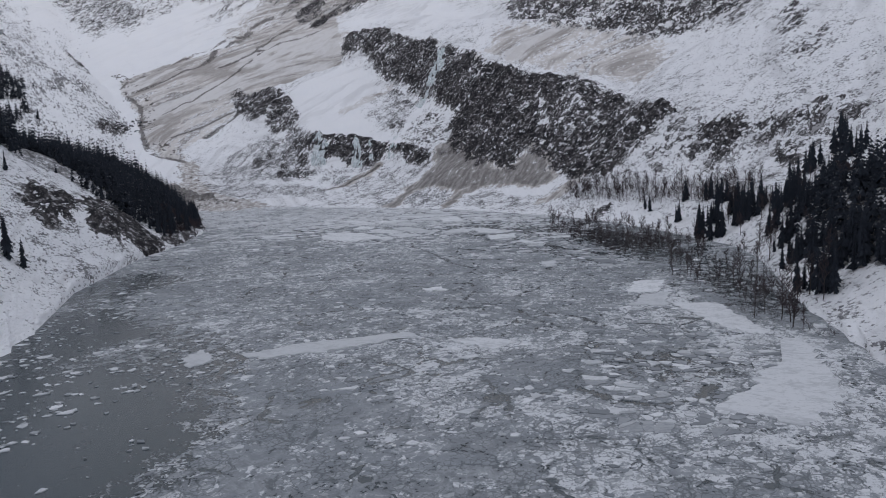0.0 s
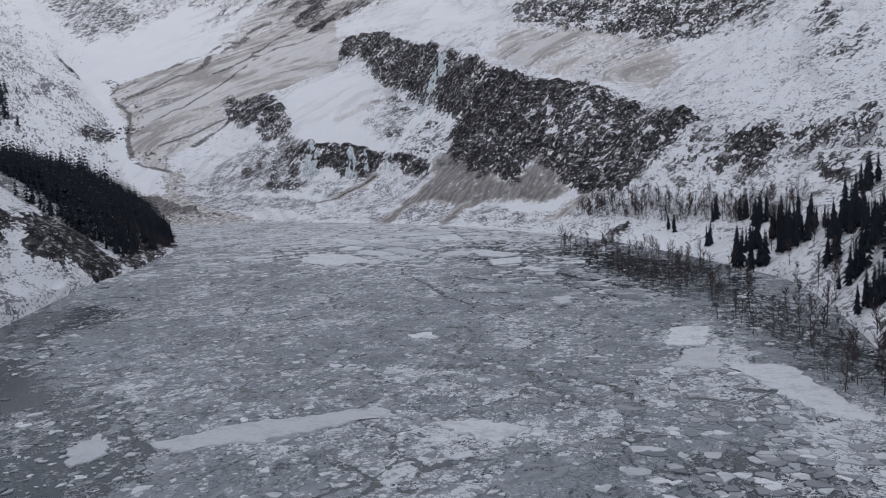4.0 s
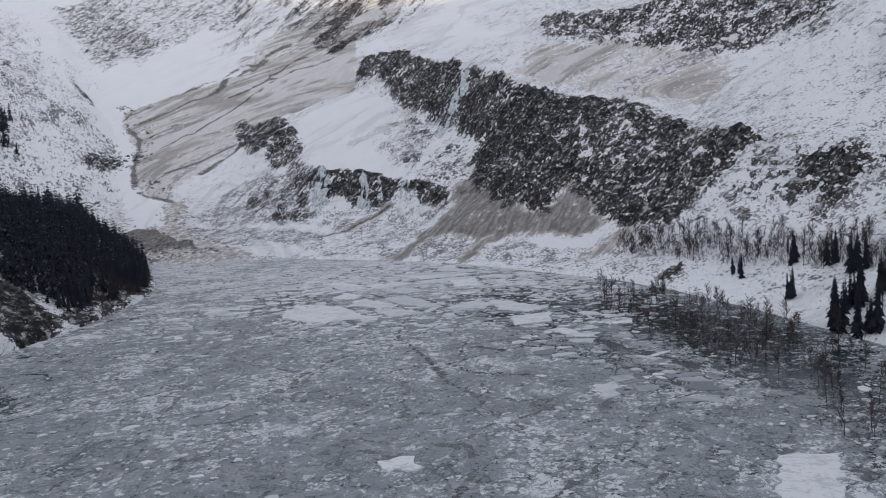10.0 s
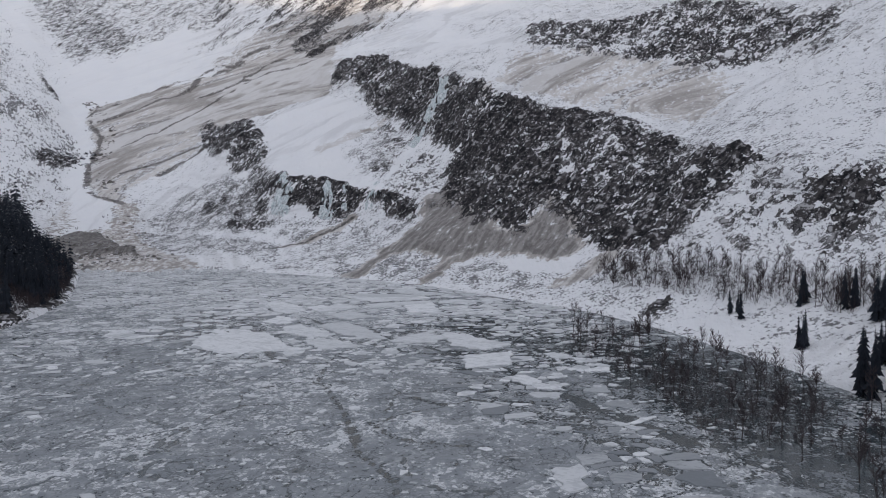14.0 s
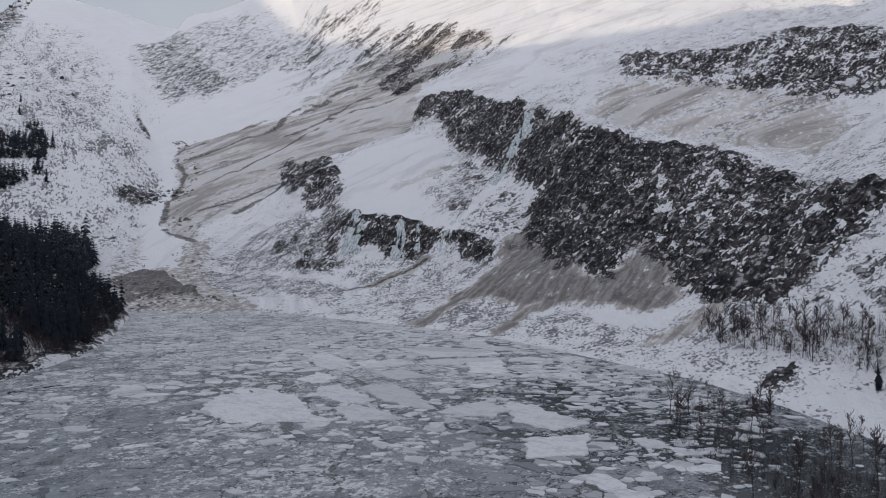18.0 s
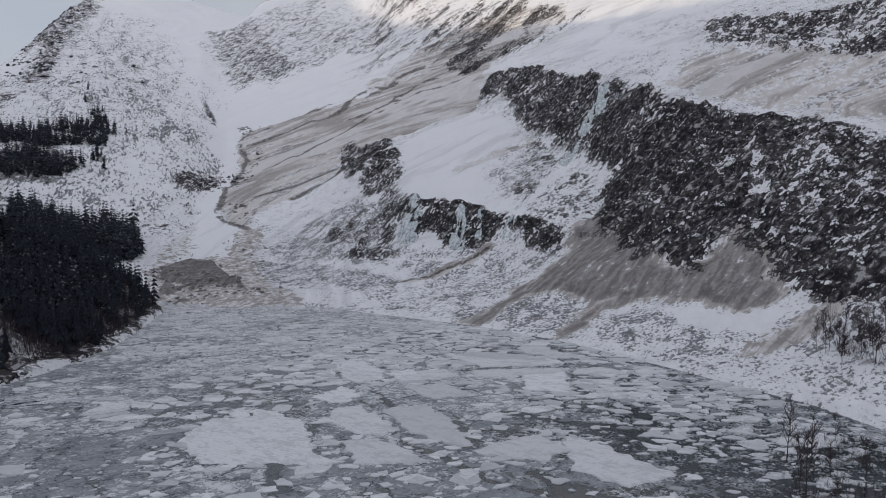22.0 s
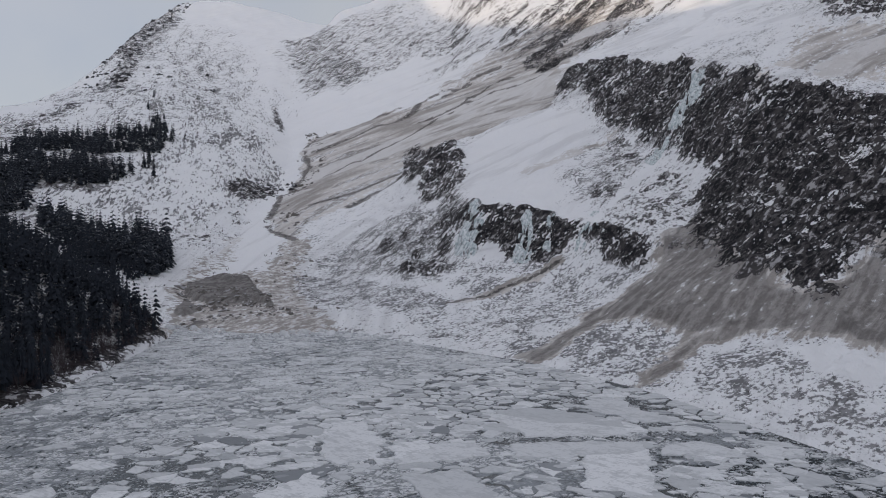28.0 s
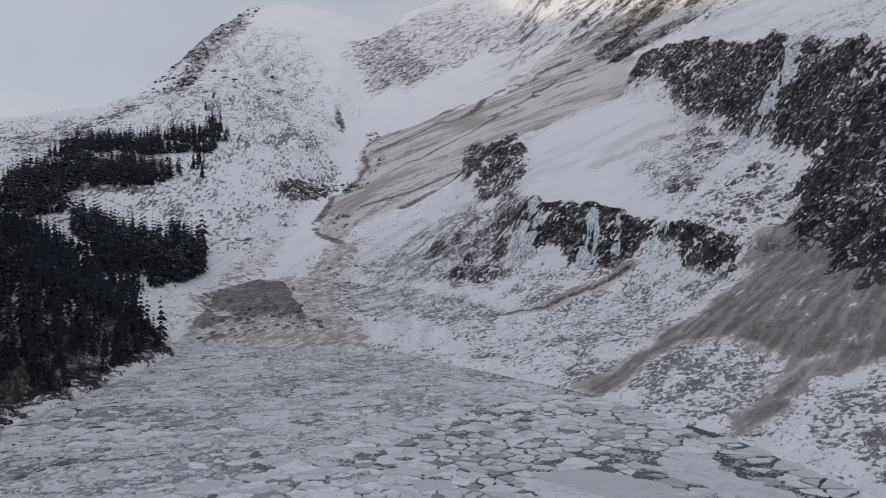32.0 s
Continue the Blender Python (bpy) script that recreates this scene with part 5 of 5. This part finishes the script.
hx, hy = brush_places(50000, 20)
brush("alder_brush", "bare grey-brown alder brush poking through snow", hx, hy, 0.8, 2.4, 6, seed=21)
hx, hy = brush_places(60000, 28, (-2500, 1000), (-420, 3100))
slope_side = hx < -330 - 0.45 * (hy - 1200)
brush("mountain_shrubs", "dark leafless shrubs and dwarf trees all over the snowy mountainside", hx[slope_side], hy[slope_side], 1.2, 5.0, 5, None, 29, 0.075)
hx, hy = brush_places(9000, 24, (-340, 780), (160, 1350))
brush("willow_brush", "bare willow bushes on the snowy apron above the shore", hx, hy, 1.2, 3.0, 8, seed=25)
FLOOD_ZONE = [(72, 745), (133, 740), (160, 680), (174, 620), (180, 550), (172, 490), (150, 420), (124, 385), (102, 415), (112, 463), (112, 525), (86, 585), (80, 650)]
hx, hy = scatter(FLOOD_ZONE, 2.2, 22)
inner = edge_distance(FLOOD_ZONE, hx, hy) * 0.5 + 34 * fbm(hx, hy, 30, 4) > 8 + 8 * np.random.RandomState(22).rand(len(hx))
brush("flooded_brush", "dark bare bushes rising out of the flooded margin", hx[inner], hy[inner], 0.6, 4.2, 11, 0.0, 23, 0.008)
hx, hy = scatter(EAST_MARGIN, 3.2, 30)
inner = edge_distance(EAST_MARGIN, hx, hy) * 0.5 + 26 * fbm(hx, hy, 24, 3) > 2
brush("margin_brush", "dark bare bushes standing in open water by the bank", hx[inner], hy[inner], 0.8, 4.5, 10, 0.0, 31, 0.008)
hx, hy = scatter(SPUR_FACE, 3.0, 32)
brush("spur_thicket", "grey leafless trees on the steep foot of the spur", hx, hy, 3.0, 11.0, 12, None, 33, 0.010)
grove = fbm(bx[140:], by[140:], 22, 2) > -0.1
brush("birch_wood", "tall leafless birches crowding behind the first trees of the terrace", bx[140:][grove], by[140:][grove], 6.0, 13.0, 22, None, 34, 0.005)
hx, hy = scatter(BIRCH_STAND, 2.2, 26)
patchy = fbm(hx, hy, 16, 3) + 0.04 * edge_distance(BIRCH_STAND, hx, hy) > 0.12
brush("birch_thicket", "leafless birch saplings crowding the terrace", hx[patchy], hy[patchy], 0.8, 3.8, 10, None, 27, 0.010)


# ---- debris of the slide ------------------------------------------------
def debris(name, label, outlines, seed, material):
    """Angular blocks strewn over the ground, in one mesh."""
    rng = np.random.RandomState(seed)
    base = np.array([(-1, -1, -0.5), (1, -0.8, -0.5), (0.8, 1, -0.5), (-0.9, 0.9, -0.5), (-0.6, -0.5, 0.7), (0.5, -0.6, 0.5), (0.6, 0.4, 0.8), (-0.4, 0.6, 0.4)], float)
    quads = np.array([(0, 1, 5, 4), (1, 2, 6, 5), (2, 3, 7, 6), (3, 0, 4, 7), (4, 5, 6, 7)])
    vs, fs = [], []
    for outline, gap, size in outlines:
        x, y = scatter(outline, gap, seed)
        keep = fbm(x, y, 30, 3) > -0.15
        x, y = x[keep], y[keep]
        z = np.maximum(ground_at(x, y)[0], 0.1)
        for i in range(len(x)):
            t, r = rng.uniform(0, 6.28), size * min(3.0, rng.lognormal(-0.3, 0.6))
            v = (base + rng.uniform(-0.3, 0.3, base.shape)) * (r * rng.uniform(0.7, 1.3), r, r * rng.uniform(0.5, 1.0))
            fs.append(quads + 8 * len(vs))
            vs.append(np.stack([v[:, 0] * math.cos(t) - v[:, 1] * math.sin(t) + x[i], v[:, 0] * math.sin(t) + v[:, 1] * math.cos(t) + y[i], v[:, 2] + z[i]], -1))
    me = mesh_from(name, np.concatenate(vs), np.concatenate(fs).tolist(), material)
    return tagged(new(name, me), label, "rocks", kind="stuff")


debris("slide_rubble", "dark brown blocks of frozen earth and rock heaped at the slide's toe",
       (([(-430, 1185), (-432, 1270), (-385, 1250), (-330, 1185), (-262, 1118), (-290, 1100), (-352, 1098)], 5.0, 1.3),
        ([(-225, 1085), (-180, 1089), (-323, 1247), (-397, 1393), (-440, 1430), (-396, 1286), (-363, 1117), (-345, 1078)], 8.0, 0.9),
        ([(-849, 2223), (-666, 1902), (-552, 1564), (-439, 1433), (-425, 1450), (-530, 1590), (-640, 1912), (-830, 2240)], 8.0, 1.8)), 41, EARTH)
debris("ridge_outcrops", "dark rock outcrops standing out of the snow below the ridge",
       (([(-1660, 2480), (-1800, 2560), (-2060, 3100), (-2260, 3680), (-2150, 3650), (-1900, 3000), (-1640, 2600), (-1400, 2250)], 17.0, 4.2),
        ([(-1300, 2080), (-1500, 2350), (-1900, 3000), (-1500, 2900), (-1150, 2300), (-1020, 2000)], 30.0, 3.0),
        ([(-669, 1696), (-692, 1775), (-630, 1781), (-570, 1632), (-595, 1616)], 8.0, 2.2)), 42, CRAG)


debris("ice_ridge", "white broken ice blocks pushed up along the slide's foot",
       (([(-348, 1066), (-300, 1066), (-225, 1078), (-180, 1068), (-172, 1080), (-222, 1098), (-300, 1082), (-350, 1084)], 3.4, 1.5),
        ([(-300, 1040), (-225, 1060), (-150, 1040), (-150, 1062), (-225, 1080), (-305, 1064)], 5.5, 1.1)), 43, FLOE)


# ---- frozen waterfalls -------------------------------------------------
def frozen_fall(line, label):
    """A sheet of ice in flutes down the rock: (x, y, width) from top to bottom."""
    p = np.array(line, float)
    n, m = 60, 27
    t = np.linspace(0, len(p) - 1, n)
    cx, cy, w = (np.interp(t, np.arange(len(p)), p[:, k]) for k in range(3))
    s = np.linspace(-0.5, 0.5, m)
    x = cx[:, None] + s * w[:, None] * 0.85
    y = cy[:, None] - s * w[:, None] * 0.52
    z = ground_at(x.ravel(), y.ravel())[0].reshape(n, m)
    flute = np.abs(np.sin(s * 23 + 2 * fbm(t * 3, t, 2.0, 2)[:, None])) * 0.8
    rag = 5.0 * fbm(x.ravel() + 50, y.ravel() * 0.5, 6, 4).reshape(n, m)
    ends = np.minimum(1, np.minimum(t, len(p) - 1 - t) * 3)[:, None]
    rise = (1.6 + flute + 1.6 * rag) * (1 - (2 * np.abs(s)) ** 2) * (0.4 + 0.6 * ends) - 1.1
    co = np.stack([x - 0.8 * rise, y - 0.6 * rise, z + 0.5 * rise], -1).reshape(-1, 3)
    me = grid_mesh("frozen_waterfall", co, m, n)
    me.materials.append(ICE)
    return tagged(new("frozen_waterfall", me), label, "ice", "frozen waterfalls")


frozen_fall([(14, 1463, 14), (10, 1440, 36), (3, 1420, 36), (-6, 1408, 28), (-16, 1398, 22), (-30, 1370, 14)], "tall pale blue frozen waterfall down the upper crag")
frozen_fall([(-192, 1336, 16), (-186, 1310, 34), (-188, 1280, 46)], "broad turquoise icefall at the ledge's end")
frozen_fall([(-128, 1290, 8), (-124, 1265, 18), (-122, 1234, 32)], "thin fluted icefall on the dark ledge")
frozen_fall([(-104, 1280, 5), (-102, 1258, 9), (-100, 1232, 11)], "narrow icicle curtain on the dark ledge")
frozen_fall([(-62, 1262, 10), (-64, 1240, 18), (-66, 1214, 26)], "pale frozen seep near the end of the ledge")


# ---- ice on the lake ---------------------------------------------------
FAR_SHEETS = ([(-101, 686), (-104, 714), (-84, 728), (-67, 718), (-54, 686), (-41, 671), (-77, 662)],
              [(-66, 738), (-58, 748), (-43, 728), (-31, 714), (-37, 705), (-46, 707), (-59, 720)],
              [(-48, 742), (-33, 756), (-17, 730), (-3, 699), (-13, 700), (-29, 714)],
              [(-81, 756), (-77, 782), (-63, 766), (-66, 748)], [(-94, 825), (-89, 839), (-65, 806), (-72, 790), (-85, 802)],
              [(-53, 788), (-33, 796), (-18, 776), (-33, 765)], [(-52, 874), (-2, 879), (8, 855), (-26, 841)])
MID_SHEETS = ([(-49, 879), (-31, 890), (-4, 880), (8, 866), (-5, 851), (-28, 846), (-38, 863)],
              [(-17, 909), (-1, 920), (2, 902), (-12, 893)],
              [(-29, 830), (-10, 840), (12, 846), (16, 830), (-24, 815)],
              [(-100, 841), (-90, 845), (-70, 820), (-64, 800), (-80, 797)],
              [(20, 843), (31, 853), (41, 846), (39, 839), (20, 832)],
              [(-67, 820), (-58, 828), (-49, 817), (-51, 804), (-59, 803)],
              [(-63, 815), (-41, 832), (-31, 814), (-55, 797)])
EAST_SHEETS = ([(1, 703), (17, 718), (28, 703), (21, 686), (9, 689)],
              [(-47, 695), (-36, 701), (-22, 691), (-12, 678), (-34, 673)], [(-21, 899), (2, 903), (26, 883), (9, 877)],
              [(24, 718), (36, 712), (59, 682), (46, 667), (30, 680)], [(35, 654), (58, 663), (57, 635), (36, 627)],
              [(52, 611), (59, 614), (74, 588), (64, 589)], [(61, 585), (72, 583), (69, 574), (60, 578)], [(-4, 826), (15, 838), (21, 789), (2, 792)])
NEAR_SHEETS = ([(0, 309), (11, 312), (27, 302), (16, 291)], [(-77, 302), (-54, 317), (-14, 326), (-13, 318), (-46, 300), (-69, 295)],
               [(-99, 300), (-95, 310), (-85, 295), (-92, 286)], [(97, 418), (114, 419), (100, 387), (87, 388)], [(94, 383), (106, 384), (96, 354), (81, 359)],
               [(98, 363), (119, 353), (119, 295), (106, 306), (102, 343)], [(71, 216), (78, 226), (86, 227), (95, 247), (112, 262), (121, 292), (126, 286), (118, 250), (112, 226), (100, 212), (92, 203), (80, 210)],
               [(58, 498), (68, 503), (67, 485), (61, 481)], [(-12, 426), (-2, 428), (2, 419), (-8, 416)])


def floe_mesh(outline, thick, rng, step=2.0, rough=0.35):
    """A slab with a broken, uneven edge; its top is a little smaller than its foot. Vertices round its own middle, faces, middle."""
    cx, cy = sum(p[0] for p in outline) / len(outline), sum(p[1] for p in outline) / len(outline)
    ring = []
    for (ax, ay), (bx_, by_) in zip(outline, outline[1:] + outline[:1]):
        length = math.hypot(bx_ - ax, by_ - ay)
        n = max(1, int(length / step))
        for k in range(n):
            t = k / n
            w = (rng.random() - 0.5) * 2 * rough * min(step, length * 0.3) * (1 if k else 0.6)
            ring.append((ax + t * (bx_ - ax) - cx - w * (by_ - ay) / length, ay + t * (by_ - ay) - cy + w * (bx_ - ax) / length))
    n = len(ring)
    v = [(px, py, -0.1) for px, py in ring] + [(px * 0.97, py * 0.97, thick) for px, py in ring] + [(0, 0, thick * 1.15)]
    f = [(k, (k + 1) % n, n + (k + 1) % n, n + k) for k in range(n)] + [(n + k, n + (k + 1) % n, 2 * n) for k in range(n)]
    return v, f, cx, cy


def chip(x, y, size, rng):
    """Outline of a small angular floe."""
    n, turn, long = rng.randint(4, 7), rng.uniform(-1.6, 1.6), rng.uniform(1.0, 1.7)
    out = []
    for k in range(n):
        a = 2 * math.pi * (k + rng.uniform(-0.4, 0.4)) / n
        r = size * rng.uniform(0.5, 1.15)
        px, py = r * long * math.cos(a), r * math.sin(a)
        out.append((x + px * math.cos(turn) - py * math.sin(turn), y + px * math.sin(turn) + py * math.cos(turn)))
    return out


def clip_cell(cell, mx, my, nx, ny):
    """The part of a convex outline on the near side of the line through (mx, my) with normal (nx, ny)."""
    out = []
    for (ax, ay), (bx_, by_) in zip(cell, cell[1:] + cell[:1]):
        da, db = (ax - mx) * nx + (ay - my) * ny, (bx_ - mx) * nx + (by_ - my) * ny
        if da <= 0:
            out.append((ax, ay))
        if da * db < 0:
            t = da / (da - db)
            out.append((ax + t * (bx_ - ax), ay + t * (by_ - ay)))
    return out


def plates(outline, spacing, share, seed):
    """Outlines of close-set angular plates, as a sheet of ice breaks up."""
    x, y = scatter(outline, spacing, seed)
    rng = np.random.RandomState(seed + 100)
    big = rng.rand(len(x)) < 0.30                             # some seeds drop out, so that plates differ in size
    x, y = x[~big], y[~big]
    gone = rng.rand(len(x)) > share + 0.9 * fbm(x, y, 30, 3)
    for i in np.nonzero(~gone)[0]:
        d = np.hypot(x - x[i], y - y[i])
        cell = [(x[i] + 2.2 * spacing * sx, y[i] + 2.2 * spacing * sy) for sx, sy in ((-1, -1), (1, -1), (1, 1), (-1, 1))]
        for j in np.argsort(d)[1:16]:
            if d[j] > 4 * spacing or len(cell) < 3:
                break
            cell = clip_cell(cell, (x[i] + x[j]) / 2, (y[i] + y[j]) / 2, x[j] - x[i], y[j] - y[i])
        if len(cell) >= 3:
            k = rng.uniform(0.76, 0.95)
            yield [(x[i] + (px - x[i]) * k, y[i] + (py - y[i]) * k) for px, py in cell]


def build_ice():
    rng = random.Random(32)
    for outline in FAR_SHEETS + MID_SHEETS + EAST_SHEETS + NEAR_SHEETS:
        v, f, cx, cy = floe_mesh(outline, 0.40, rng, 2.6, 0.6)
        ob = part("ice_sheet", mesh_from("ice_sheet", v, f, FLOE), lake)
        ob.location = (cx, cy, 0)
    nrng = np.random.RandomState(33)
    # (west, east, south, north, number, size, share of white)
    zones = ((-230, 180, 150, 430, 5200, 0.9, 0.42), (-230, 190, 430, 640, 2200, 1.0, 0.35), (-230, 150, 620, 880, 3400, 2.0, 0.88),
             (-130, 60, 780, 1000, 1500, 2.6, 0.97), (-330, -60, 820, 1085, 2600, 1.8, 0.95), (80, 185, 420, 740, 1500, 0.8, 0.5), (-220, -20, 150, 420, 700, 1.0, 0.6))
    white, grey, singles = [[], [], 0], [[], [], 0], 0
    for field in PLATE_FIELDS:
        for outline in plates(*field):
            v, f, cx, cy = floe_mesh(outline, rng.uniform(0.15, 0.35), rng, 1.6, 0.35)
            kind = white if rng.random() < (0.82 if field[3] < 64 else 0.4) else grey
            kind[0] += [(a + cx, b + cy, c) for a, b, c in v]
            kind[1] += [tuple(i + kind[2] for i in q) for q in f]
            kind[2] += len(v)
    for west, east, south, north, number, size, share in zones:
        x, y = nrng.uniform(west, east, number), nrng.uniform(south, north, number)
        clump = fbm(x, y, 45, 3) + 0.5 * fbm(x, y, 14, 2)
        open_w = np.hypot((x + 72) / 44, (y - 195) / 75) < 1
        keep = (edge_distance(SHORE, x, y) > 2) & (nrng.rand(number) < 0.62 + 1.1 * clump) & (~open_w | (nrng.rand(number) < 0.22))
        for k in np.nonzero(keep)[0]:
            light = nrng.rand() < share + 0.3 * clump[k]
            r = size * min(3.2 if light else 1.4, nrng.lognormal(-0.15, 0.55))
            v, f, cx, cy = floe_mesh(chip(x[k], y[k], r, rng), rng.uniform(0.10, 0.34), rng, 2.2, 0.3)
            if light and r > 2.2 and singles < 250 and 300 < y[k] < 860:
                ob = part("ice_floe", mesh_from("ice_floe", v, f, FLOE), lake)
                ob.location = (cx, cy, 0)
                singles += 1
                continue
            kind = white if light else grey
            kind[0] += [(a + cx, b + cy, c) for a, b, c in v]
            kind[1] += [tuple(i + kind[2] for i in q) for q in f]
            kind[2] += len(v)
    for (v, f, _), m, name in ((white, FLOE, "floe_field"), (grey, GREY_ICE, "brash_field")):
        tagged(part(name, mesh_from(name, v, f, m), lake), kind="stuff")


build_ice()
